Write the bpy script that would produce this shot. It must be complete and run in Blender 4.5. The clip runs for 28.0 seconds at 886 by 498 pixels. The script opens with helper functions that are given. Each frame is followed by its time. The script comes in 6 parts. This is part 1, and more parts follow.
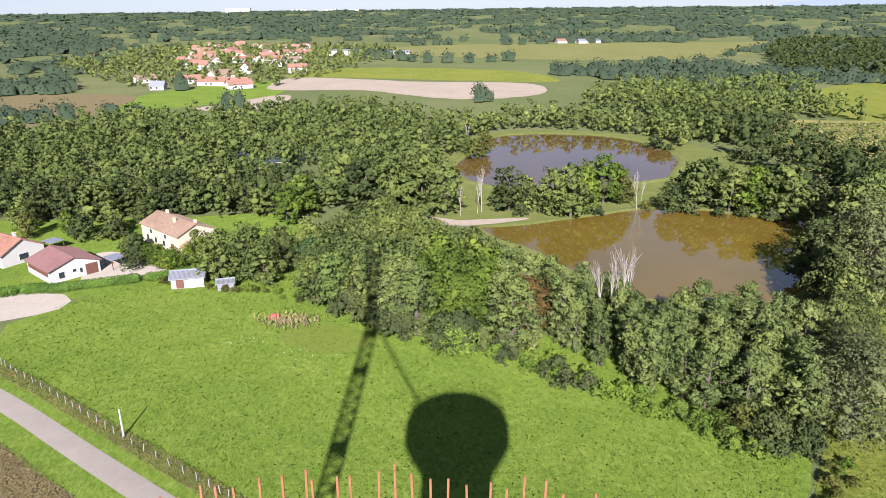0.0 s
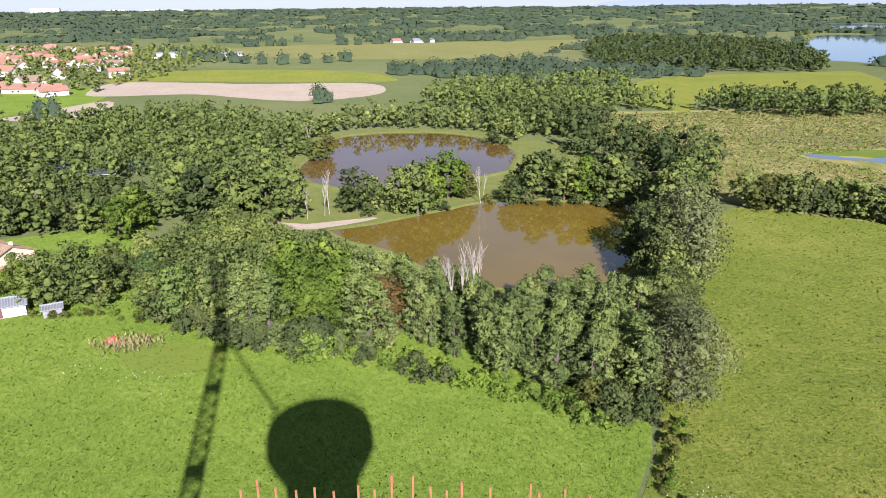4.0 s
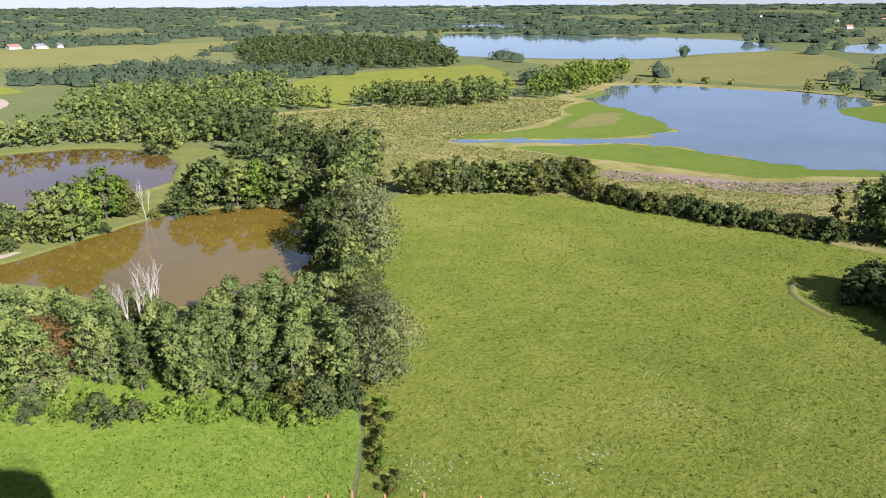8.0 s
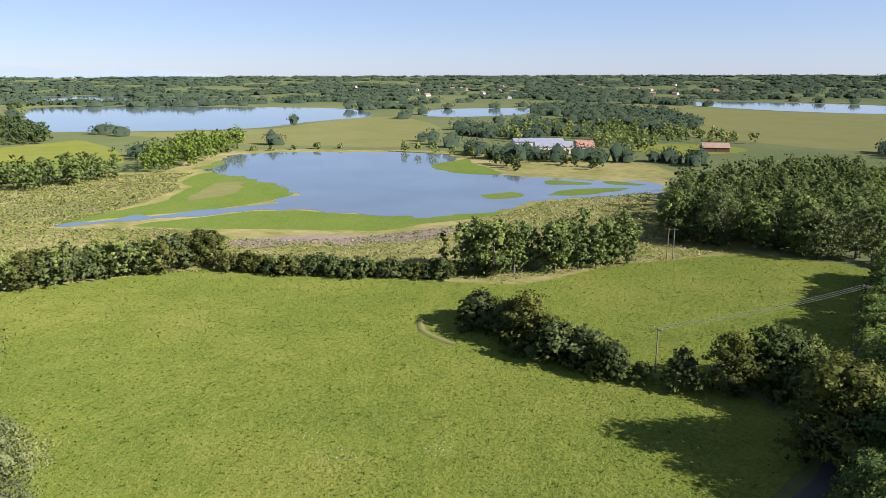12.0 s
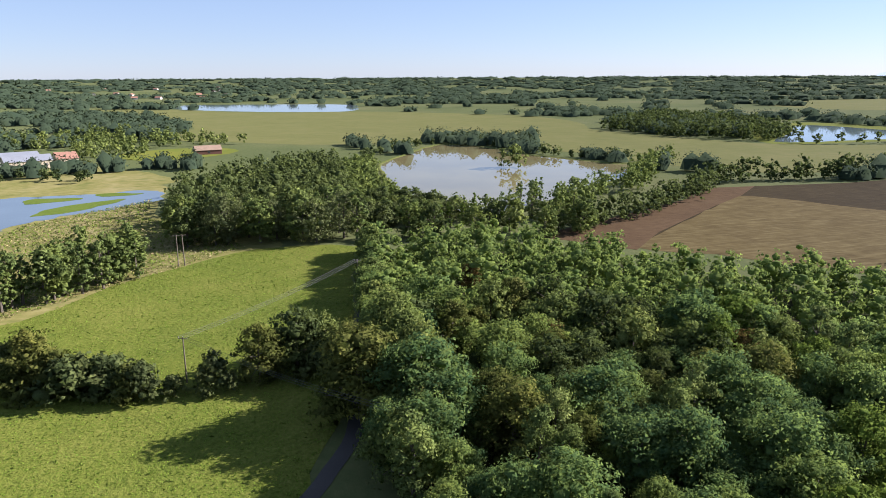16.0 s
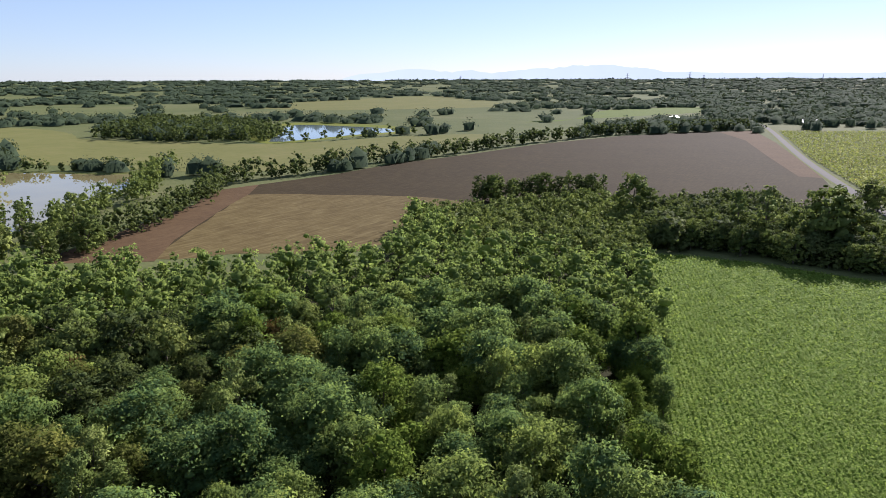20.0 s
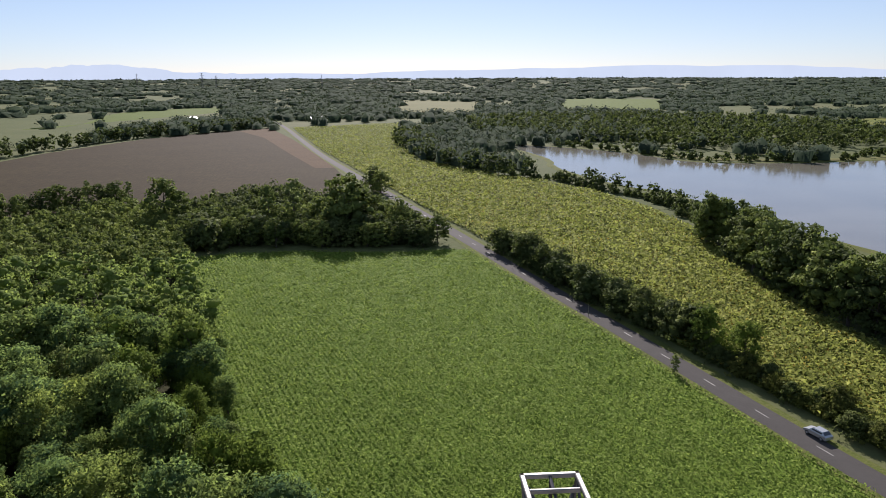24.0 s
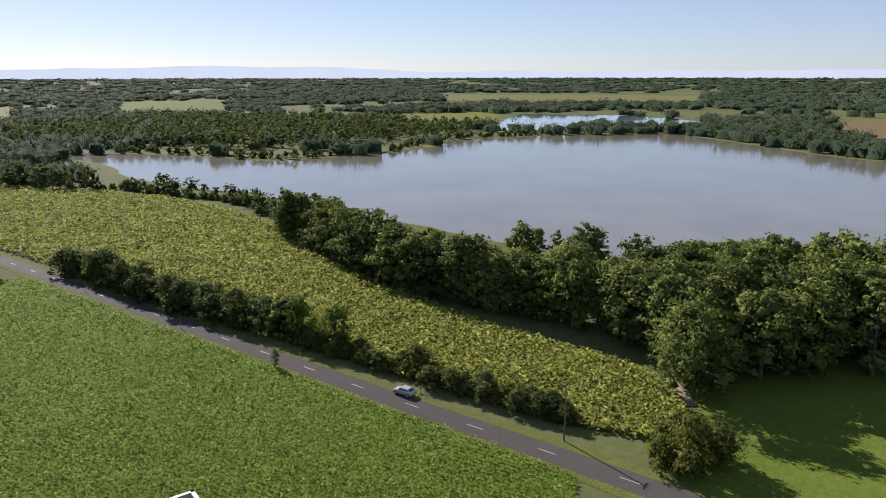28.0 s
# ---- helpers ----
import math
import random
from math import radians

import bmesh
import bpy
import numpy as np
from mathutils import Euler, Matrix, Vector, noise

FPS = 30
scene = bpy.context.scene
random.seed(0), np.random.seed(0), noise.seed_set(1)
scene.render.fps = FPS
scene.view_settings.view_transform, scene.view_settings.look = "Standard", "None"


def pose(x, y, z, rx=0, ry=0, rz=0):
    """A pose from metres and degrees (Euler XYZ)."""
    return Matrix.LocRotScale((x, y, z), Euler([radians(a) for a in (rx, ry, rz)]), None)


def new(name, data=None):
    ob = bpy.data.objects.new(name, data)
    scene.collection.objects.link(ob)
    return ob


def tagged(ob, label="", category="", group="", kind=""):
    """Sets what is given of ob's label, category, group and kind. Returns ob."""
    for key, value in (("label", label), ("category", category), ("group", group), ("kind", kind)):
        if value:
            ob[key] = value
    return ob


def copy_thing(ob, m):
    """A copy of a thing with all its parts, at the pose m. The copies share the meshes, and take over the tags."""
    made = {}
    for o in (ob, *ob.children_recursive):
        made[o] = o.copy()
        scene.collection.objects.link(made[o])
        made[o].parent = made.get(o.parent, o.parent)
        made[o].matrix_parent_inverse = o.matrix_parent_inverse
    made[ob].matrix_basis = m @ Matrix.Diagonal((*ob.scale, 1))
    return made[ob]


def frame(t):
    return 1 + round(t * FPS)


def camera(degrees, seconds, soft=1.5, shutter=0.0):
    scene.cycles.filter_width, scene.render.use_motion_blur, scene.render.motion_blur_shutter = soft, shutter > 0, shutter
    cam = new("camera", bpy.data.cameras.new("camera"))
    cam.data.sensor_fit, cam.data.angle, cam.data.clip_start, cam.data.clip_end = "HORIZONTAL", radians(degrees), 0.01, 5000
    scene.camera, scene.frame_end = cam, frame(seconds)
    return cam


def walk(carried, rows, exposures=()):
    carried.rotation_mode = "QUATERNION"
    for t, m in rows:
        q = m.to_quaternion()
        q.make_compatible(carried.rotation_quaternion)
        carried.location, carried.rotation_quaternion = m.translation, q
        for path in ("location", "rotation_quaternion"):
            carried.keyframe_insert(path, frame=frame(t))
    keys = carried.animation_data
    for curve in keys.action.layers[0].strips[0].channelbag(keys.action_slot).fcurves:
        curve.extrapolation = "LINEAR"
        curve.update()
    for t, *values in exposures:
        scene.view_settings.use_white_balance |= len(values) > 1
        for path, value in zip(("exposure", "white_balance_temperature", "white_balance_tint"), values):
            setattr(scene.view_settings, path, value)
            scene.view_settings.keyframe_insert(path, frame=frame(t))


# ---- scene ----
# ---------------------------------------------------------------- camera
cam = camera(63.93, 28.0, soft=0.6)
EYE = (0.0, 0.0, 55.0)
PATH = [
    (0.0, 71.07, 0.63, -0.00),
    (0.5, 71.05, 0.61, -0.29),
    (1.0, 71.03, 0.61, -1.09),
    (1.5, 70.99, 0.57, -2.59),
    (2.0, 70.99, 0.60, -4.14),
    (2.5, 70.97, 0.58, -6.91),
    (3.0, 70.94, 0.54, -9.67),
    (3.5, 70.94, 0.57, -11.58),
    (5.5, 70.89, 0.42, -19.08),
    (6.0, 70.86, 0.39, -24.39),
    (6.5, 70.84, 0.33, -29.09),
    (7.0, 70.83, 0.35, -32.93),
    (7.5, 70.83, 0.29, -36.60),
    (8.0, 70.83, 0.32, -39.29),
    (8.5, 70.83, 0.27, -41.63),
    (9.0, 70.84, 0.26, -45.77),
    (9.5, 70.98, 0.20, -49.99),
    (10.0, 71.80, 0.22, -53.75),
    (10.5, 73.53, 0.13, -57.40),
    (11.0, 75.31, 0.12, -61.35),
    (11.5, 76.01, 0.13, -65.20),
    (12.0, 76.03, 0.16, -69.15),
    (12.5, 76.05, 0.19, -73.60),
    (14.5, 76.10, 0.25, -92.82),
    (15.0, 76.10, 0.24, -97.93),
    (15.5, 76.14, 0.30, -102.97),
    (16.0, 76.16, 0.31, -108.31),
    (16.5, 76.18, 0.28, -113.47),
    (17.0, 76.18, 0.32, -118.59),
    (17.5, 76.21, 0.33, -123.18),
    (18.0, 76.21, 0.34, -127.70),
    (18.5, 76.23, 0.27, -132.75),
    (19.0, 76.25, 0.27, -137.85),
    (19.5, 76.27, 0.25, -142.58),
    (20.0, 76.32, 0.23, -146.80),
    (20.5, 76.31, 0.20, -151.66),
    (21.0, 76.30, 0.15, -156.27),
    (21.5, 76.31, 0.20, -161.09),
    (23.5, 76.23, 0.23, -177.78),
    (24.0, 76.23, 0.19, -183.73),
    (24.5, 76.22, 0.16, -188.74),
    (25.0, 76.21, 0.15, -193.45),
    (25.5, 76.21, 0.14, -198.21),
    (26.0, 76.19, 0.17, -202.68),
    (26.5, 76.21, 0.08, -206.92),
    (27.0, 76.22, 0.06, -211.50),
    (27.5, 76.22, 0.10, -215.18),
    (28.0, 76.22, 0.09, -217.21),
]
EXPOSURE = [(0.0, 1.52, 5700, 22), (8.0, 1.58, 5750, 22), (12.0, 1.6, 5800, 21), (17.0, 1.79, 5850, 21), (21.0, 1.64, 5950, 21), (24.5, 1.42, 6150, 20), (28.0, 1.47, 6250, 20)]
walk(cam, [(t, pose(*EYE, rx, ry, rz)) for t, rx, ry, rz in PATH], EXPOSURE)

# ---------------------------------------------------------------- daylight
SUN_AZ, SUN_EL = 181.45, 28.8          # degrees from +y towards +x, and above the horizon
world = bpy.data.worlds.new("sky")
scene.world = world
world.use_nodes = True
wn = world.node_tree
sky = wn.nodes.new("ShaderNodeTexSky")
sky.sky_type = "NISHITA"
sky.sun_disc = False
sky.sun_elevation, sky.sun_rotation = radians(SUN_EL), radians(SUN_AZ)
sky.altitude, sky.air_density, sky.dust_density, sky.ozone_density = 250, 0.8, 0.15, 2.0
wn.nodes["Background"].inputs["Strength"].default_value = 0.036
veil = wn.nodes.new("ShaderNodeMix")      # thin even summer haze over the clear sky
veil.data_type = "RGBA"
veil.inputs[0].default_value = 0.42
veil.inputs[7].default_value = (4.9, 6.15, 7.8, 1)
wn.links.new(sky.outputs[0], veil.inputs[6])
wn.links.new(veil.outputs[2], wn.nodes["Background"].inputs["Color"])

sun = new("sun", bpy.data.lights.new("sun", "SUN"))
sun.data.energy, sun.data.angle, sun.data.color = 5.0, radians(0.53), (1.0, 0.93, 0.82)
sa, se = radians(SUN_AZ), radians(SUN_EL)
SUNWARD = Vector((math.sin(sa) * math.cos(se), math.cos(sa) * math.cos(se), math.sin(se)))
sun.matrix_world = Matrix.Translation(SUNWARD * 300) @ (-SUNWARD).to_track_quat("-Z", "Y").to_matrix().to_4x4()

# ---------------------------------------------------------------- materials


def ramp(nt, fac, stops):
    r = nt.nodes.new("ShaderNodeValToRGB")
    while len(r.color_ramp.elements) < len(stops):
        r.color_ramp.elements.new(0.5)
    for e, (p, c) in zip(r.color_ramp.elements, stops):
        e.position, e.color = p, (*c, 1)
    nt.links.new(fac, r.inputs[0])
    return r.outputs[0]


def noise_at(nt, scale, detail=4, stretch=None, rough=0.6):
    """Noise over world metres; scale is the size of a patch in metres."""
    geo = nt.nodes.new("ShaderNodeNewGeometry")
    src = geo.outputs["Position"]
    if stretch:
        mp = nt.nodes.new("ShaderNodeMapping")
        mp.inputs["Rotation"].default_value[2] = radians(stretch[0])
        mp.inputs["Scale"].default_value = (1, stretch[1], 1)
        nt.links.new(src, mp.inputs[0])
        src = mp.outputs[0]
    n = nt.nodes.new("ShaderNodeTexNoise")
    n.inputs["Scale"].default_value = 1.0 / scale
    n.inputs["Detail"].default_value = detail
    n.inputs["Roughness"].default_value = rough
    nt.links.new(src, n.inputs["Vector"])
    return n.outputs["Fac"]


def blend(nt, fac, a, b, mode="MIX"):
    m = nt.nodes.new("ShaderNodeMix")
    m.data_type, m.blend_type = "RGBA", mode
    if isinstance(fac, float):
        m.inputs[0].default_value = fac
    else:
        nt.links.new(fac, m.inputs[0])
    for sock, v in ((m.inputs[6], a), (m.inputs[7], b)):
        if isinstance(v, tuple):
            sock.default_value = (*v, 1)
        else:
            nt.links.new(v, sock)
    return m.outputs[2]


def base(name):
    m = bpy.data.materials.new(name)
    m.use_nodes = True
    return m, m.node_tree, m.node_tree.nodes["Principled BSDF"]


def rough_bump(nt, bsdf, fac, strength, dist):
    b = nt.nodes.new("ShaderNodeBump")
    b.inputs["Strength"].default_value, b.inputs["Distance"].default_value = strength, dist
    nt.links.new(fac, b.inputs["Height"])
    nt.links.new(b.outputs[0], bsdf.inputs["Normal"])


def toned(cols, by=0.64):
    """Colours as the bare surface has them, under full summer sun."""
    return [tuple(v * by for v in c) for c in cols]


def earth(name, big, small, size=25.0, grain=1.2, rough=0.95, bump=0.25, stretch=None, specks=None):
    """Ground cover: big and small are three-stop colour lists for broad patches and grain."""
    m, nt, bs = base(name)
    big, small = toned(big), toned(small)
    a = ramp(nt, noise_at(nt, size, 5), [(0.35, big[0]), (0.5, big[1]), (0.66, big[2])])
    n2 = noise_at(nt, grain, 5, stretch, 0.7)
    b = ramp(nt, n2, [(0.32, small[0]), (0.5, small[1]), (0.7, small[2])])
    c = ramp(nt, noise_at(nt, max(grain * 4, size * 0.16), 4), [(0.3, small[0]), (0.5, big[1]), (0.7, small[2])])
    col = blend(nt, 0.5, blend(nt, 0.4, a, c), b)
    if specks:
        f = ramp(nt, noise_at(nt, specks[1], 3), [(specks[2], (0, 0, 0)), (specks[2] + 0.05, (1, 1, 1))])
        col = blend(nt, f, col, specks[0])
    nt.links.new(col, bs.inputs["Base Color"])
    bs.inputs["Roughness"].default_value = rough
    bs.inputs["Specular IOR Level"].default_value = 0.03
    bs.inputs["Diffuse Roughness"].default_value = 0.4
    rough_bump(nt, bs, n2, 0.7, bump)
    return m


def leafy(name, cols, through_leaf=0.26, patch=1.8, rough=0.8, vary=0.3, lump=0.6, grain=0.5):
    """Foliage: three greens spread leaf by leaf, tree by tree and in soft patches."""
    m, nt, bs = base(name)
    cols = toned(cols, 0.82)
    geo = nt.nodes.new("ShaderNodeNewGeometry")
    info = nt.nodes.new("ShaderNodeObjectInfo")
    a = ramp(nt, geo.outputs["Random Per Island"], [(0.0, cols[0]), (0.5, cols[1]), (1.0, cols[2])])
    b = ramp(nt, noise_at(nt, patch, 2), [(0.36, cols[0]), (0.52, cols[1]), (0.68, cols[2])])
    c = ramp(nt, info.outputs["Random"], [(0.0, cols[0]), (0.5, cols[1]), (1.0, cols[2])])
    col = blend(nt, 0.5, blend(nt, 0.65, a, b), c)
    col = blend(nt, vary, col, ramp(nt, geo.outputs["Random Per Island"], [(0.0, (0.6, 0.62, 0.65)), (0.5, (1, 1, 1)), (1.0, (1.45, 1.42, 1.35))]), "MULTIPLY")
    col = blend(nt, lump, col, ramp(nt, noise_at(nt, 7.0, 1), [(0.36, (0.6, 0.64, 0.7)), (0.5, (1, 1, 1)), (0.64, (1.4, 1.32, 1.1))]), "MULTIPLY")
    fine = noise_at(nt, 0.5, 4, None, 0.75)
    col = blend(nt, grain, col, ramp(nt, fine, [(0.3, (0.35, 0.38, 0.42)), (0.5, (1, 1, 1)), (0.7, (1.5, 1.45, 1.3))]), "MULTIPLY")
    nt.links.new(col, bs.inputs["Base Color"])
    if grain:
        rough_bump(nt, bs, fine, 0.8, 0.3)
    bs.inputs["Roughness"].default_value = rough
    bs.inputs["Specular IOR Level"].default_value = 0.02
    bs.inputs["Diffuse Roughness"].default_value = 0.4
    tl = nt.nodes.new("ShaderNodeBsdfTranslucent")
    nt.links.new(blend(nt, 0.45, col, (0.15, 0.20, 0.04)), tl.inputs[0])
    mx = nt.nodes.new("ShaderNodeMixShader")
    mx.inputs[0].default_value = through_leaf
    nt.links.new(bs.outputs[0], mx.inputs[1])
    nt.links.new(tl.outputs[0], mx.inputs[2])
    nt.links.new(mx.outputs[0], nt.nodes["Material Output"].inputs[0])
    return m


def plain(name, col, rough=0.7, metal=0.0, var=0.25, size=0.6, bump=0.0, spec=0.4):
    """Paint, render, wood or metal with stains at two sizes."""
    m, nt, bs = base(name)
    col = toned([col], 0.69)[0]
    n = noise_at(nt, size, 5)
    d = tuple(c * (1 - var) for c in col)
    l = tuple(min(1, c * (1 + var * 0.6)) for c in col)
    c1 = ramp(nt, n, [(0.3, d), (0.5, col), (0.72, l)])
    c2 = ramp(nt, noise_at(nt, size * 9, 3), [(0.3, d), (0.6, col)])
    nt.links.new(blend(nt, 0.4, c1, c2), bs.inputs["Base Color"])
    bs.inputs["Roughness"].default_value, bs.inputs["Metallic"].default_value = rough, metal
    bs.inputs["Specular IOR Level"].default_value = spec
    if bump:
        rough_bump(nt, bs, n, 0.5, bump)
    return m


def watery(name, silt_or_sky, ripple=0.012, size=1.5, rough=0.06):
    m, nt, bs = base(name)
    silt_or_sky = toned([silt_or_sky])[0]
    c = ramp(nt, noise_at(nt, 40.0, 3), [(0.35, tuple(v * 0.8 for v in silt_or_sky)), (0.65, silt_or_sky)])
    nt.links.new(c, bs.inputs["Base Color"])
    bs.inputs["Roughness"].default_value, bs.inputs["IOR"].default_value = rough, 1.36
    bs.inputs["Specular IOR Level"].default_value = 0.6
    rough_bump(nt, bs, noise_at(nt, size, 3), 0.5, ripple)
    return m


G1, G2, G3 = (0.078, 0.13, 0.018), (0.135, 0.195, 0.024), (0.215, 0.252, 0.042)
M_land = earth("mixed_farmland", [(0.075, 0.105, 0.04), (0.125, 0.15, 0.055), (0.235, 0.215, 0.105)],
               [(0.085, 0.115, 0.04), (0.13, 0.15, 0.055), (0.19, 0.19, 0.08)], 220, 2.5)
M_meadow = earth("mown_meadow", [G1, G2, G3], [(0.07, 0.12, 0.018), (0.16, 0.24, 0.03), (0.27, 0.34, 0.07)], 18, 0.7, bump=0.45, stretch=(35, 0.6))
M_pasture = earth("grazed_pasture", [(0.085, 0.125, 0.02), (0.158, 0.184, 0.028), (0.265, 0.245, 0.058)],
                  [(0.058, 0.09, 0.016), (0.155, 0.195, 0.028), (0.285, 0.282, 0.07)], 34, 0.9, bump=0.5)
M_rough = earth("rough_grassland", [(0.12, 0.155, 0.03), (0.26, 0.235, 0.075), (0.46, 0.38, 0.19)],
                [(0.09, 0.125, 0.03), (0.22, 0.205, 0.065), (0.38, 0.325, 0.15)], 30, 3.5, stretch=(20, 0.5))
M_marsh = earth("marsh_grass", [(0.095, 0.145, 0.022), (0.13, 0.18, 0.028), (0.165, 0.20, 0.038)],
                [(0.085, 0.13, 0.022), (0.125, 0.175, 0.028), (0.17, 0.205, 0.045)], 20, 1.5)
M_hay = earth("dry_hayfield", [(0.145, 0.155, 0.048), (0.185, 0.19, 0.062), (0.235, 0.215, 0.085)],
              [(0.13, 0.145, 0.042), (0.18, 0.18, 0.06), (0.23, 0.21, 0.085)], 60, 3.0, stretch=(70, 0.15))
M_green_field = earth("bright_green_field", [(0.12, 0.165, 0.025), (0.19, 0.205, 0.034), (0.27, 0.245, 0.042)],
                      [(0.11, 0.15, 0.024), (0.17, 0.195, 0.034), (0.235, 0.225, 0.045)], 45, 3.0, stretch=(60, 0.2))
M_plough = earth("stubble_field", [(0.04, 0.028, 0.0125), (0.054, 0.039, 0.017), (0.074, 0.054, 0.024)],
                 [(0.03, 0.022, 0.01), (0.054, 0.039, 0.017), (0.105, 0.081, 0.037)], 35, 1.2, stretch=(12, 0.12), bump=0.3)
M_straw = earth("pale_straw_stubble", [(0.11, 0.077, 0.03), (0.15, 0.11, 0.043), (0.2, 0.152, 0.062)],
                [(0.08, 0.056, 0.022), (0.14, 0.103, 0.04), (0.29, 0.235, 0.108)], 14, 1.4, stretch=(-38, 0.1), bump=0.3)
M_ploughed = earth("bare_ploughed_soil", [(0.10, 0.062, 0.032), (0.13, 0.082, 0.042), (0.16, 0.104, 0.054)],
                   [(0.08, 0.05, 0.027), (0.13, 0.082, 0.042), (0.175, 0.115, 0.06)], 25, 1.0, stretch=(12, 0.15), bump=0.3)
M_sand = earth("pale_sandy_soil", [(0.31, 0.25, 0.18), (0.36, 0.30, 0.22), (0.41, 0.345, 0.265)],
               [(0.29, 0.24, 0.175), (0.35, 0.29, 0.22), (0.42, 0.36, 0.28)], 30, 3.0)
M_mud = earth("drying_mud", [(0.20, 0.15, 0.12), (0.25, 0.19, 0.15), (0.33, 0.27, 0.2)],
              [(0.18, 0.14, 0.11), (0.25, 0.19, 0.15), (0.31, 0.25, 0.2)], 9, 1.2, rough=0.6)
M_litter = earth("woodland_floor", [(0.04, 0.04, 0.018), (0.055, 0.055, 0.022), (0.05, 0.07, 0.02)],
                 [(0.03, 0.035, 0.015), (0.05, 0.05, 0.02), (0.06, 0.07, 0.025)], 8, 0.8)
M_verge = earth("roadside_verge", [(0.10, 0.13, 0.03), (0.15, 0.165, 0.045), (0.22, 0.19, 0.08)],
                [(0.08, 0.12, 0.02), (0.14, 0.17, 0.04), (0.22, 0.2, 0.09)], 6, 0.5)
M_weedy = earth("dry_weedy_ground", [(0.15, 0.12, 0.05), (0.20, 0.16, 0.08), (0.14, 0.15, 0.05)],
                [(0.10, 0.09, 0.04), (0.19, 0.15, 0.075), (0.25, 0.2, 0.11)], 5, 0.5)
M_crop_soil = earth("crop_row_soil", [(0.11, 0.19, 0.025), (0.15, 0.24, 0.03), (0.185, 0.275, 0.04)],
                    [(0.09, 0.16, 0.02), (0.15, 0.235, 0.03), (0.2, 0.285, 0.045)], 15, 0.5, bump=0.3)
M_sun_soil = earth("sunflower_soil", [(0.07, 0.09, 0.02), (0.10, 0.125, 0.025), (0.13, 0.14, 0.035)],
                   [(0.045, 0.06, 0.015), (0.09, 0.11, 0.02), (0.13, 0.145, 0.03)], 12, 0.6, bump=0.3)
M_asphalt = earth("worn_asphalt", [(0.085, 0.079, 0.072), (0.102, 0.095, 0.087), (0.122, 0.113, 0.103)],
                  [(0.078, 0.073, 0.067), (0.102, 0.095, 0.088), (0.126, 0.116, 0.106)], 3, 0.12, rough=0.85, bump=0.004)
M_lane = earth("pale_chipped_lane", [(0.27, 0.238, 0.195), (0.315, 0.278, 0.228), (0.36, 0.322, 0.265)],
               [(0.245, 0.216, 0.178), (0.31, 0.272, 0.224), (0.36, 0.322, 0.268)], 4, 0.15, rough=0.9, bump=0.006)
M_gravel = earth("pale_gravel_yard", [(0.34, 0.295, 0.23), (0.40, 0.352, 0.278), (0.455, 0.405, 0.325)],
                 [(0.36, 0.31, 0.24), (0.44, 0.388, 0.31), (0.52, 0.465, 0.378)], 4, 0.25, bump=0.01)
M_pond = watery("silty_pond_water", (0.21, 0.142, 0.022), 0.006, 1.2, 0.03)
M_pond_dark = watery("brown_pond_water", (0.165, 0.098, 0.026), 0.006, 1.2, 0.03)
M_lake = watery("grey_lake_water", (0.19, 0.18, 0.145), 0.04, 2.5, 0.1)
M_bright = watery("bright_pond_water", (0.25, 0.215, 0.10), 0.006, 2.0, 0.02)
# blue of the reflected sky is partly put into this base colour
M_blue = watery("sky_tinted_lake_water", (0.15, 0.195, 0.215), 0.02, 3.0, 0.06)
M_scum = earth("duckweed_water", [(0.11, 0.16, 0.022), (0.15, 0.2, 0.03), (0.15, 0.18, 0.04)],
               [(0.1, 0.14, 0.02), (0.15, 0.195, 0.03), (0.19, 0.2, 0.05)], 3, 0.4, rough=0.35, bump=0.01)

L_oak = leafy("oak_foliage", [(0.082, 0.118, 0.034), (0.148, 0.19, 0.05), (0.225, 0.262, 0.076)])
L_dark = leafy("dark_foliage", [(0.045, 0.068, 0.025), (0.08, 0.106, 0.035), (0.12, 0.146, 0.047)])
L_alder = leafy("alder_foliage", [(0.10, 0.145, 0.042), (0.168, 0.22, 0.064), (0.24, 0.285, 0.092)])
L_weed = leafy("nettle_foliage", [(0.13, 0.21, 0.03), (0.185, 0.275, 0.04), (0.24, 0.325, 0.062)], 0.35)
L_lime = leafy("bright_foliage", [(0.075, 0.125, 0.02), (0.125, 0.185, 0.028), (0.19, 0.25, 0.042)])
L_willow = leafy("willow_foliage", [(0.095, 0.118, 0.043), (0.155, 0.18, 0.068), (0.22, 0.24, 0.102)], rough=0.6, grain=0.35)
L_acacia = leafy("acacia_foliage", [(0.05, 0.12, 0.06), (0.15, 0.235, 0.074), (0.32, 0.37, 0.075)], 0.5, lump=0.45, vary=0.15)
L_bush = leafy("hedge_foliage", [(0.052, 0.078, 0.028), (0.088, 0.114, 0.04), (0.132, 0.15, 0.056)])
L_rust = leafy("browning_foliage", [(0.10, 0.06, 0.02), (0.13, 0.085, 0.03), (0.17, 0.115, 0.04)])
L_olive = leafy("olive_foliage", [(0.07, 0.088, 0.022), (0.115, 0.128, 0.032), (0.165, 0.168, 0.042)])
L_reed = leafy("dry_reed", [(0.27, 0.225, 0.11), (0.36, 0.30, 0.155), (0.24, 0.24, 0.085)])
L_hedge = leafy("clipped_hedge_foliage", [(0.085, 0.16, 0.028), (0.115, 0.205, 0.034), (0.15, 0.245, 0.045)], 0.2, 2.0)
L_straw = leafy("brown_dry_grass", [(0.20, 0.155, 0.07), (0.27, 0.215, 0.10), (0.20, 0.20, 0.07)], 0.2, 3.0, 0.9, 0.3, 0.3, 0.0)
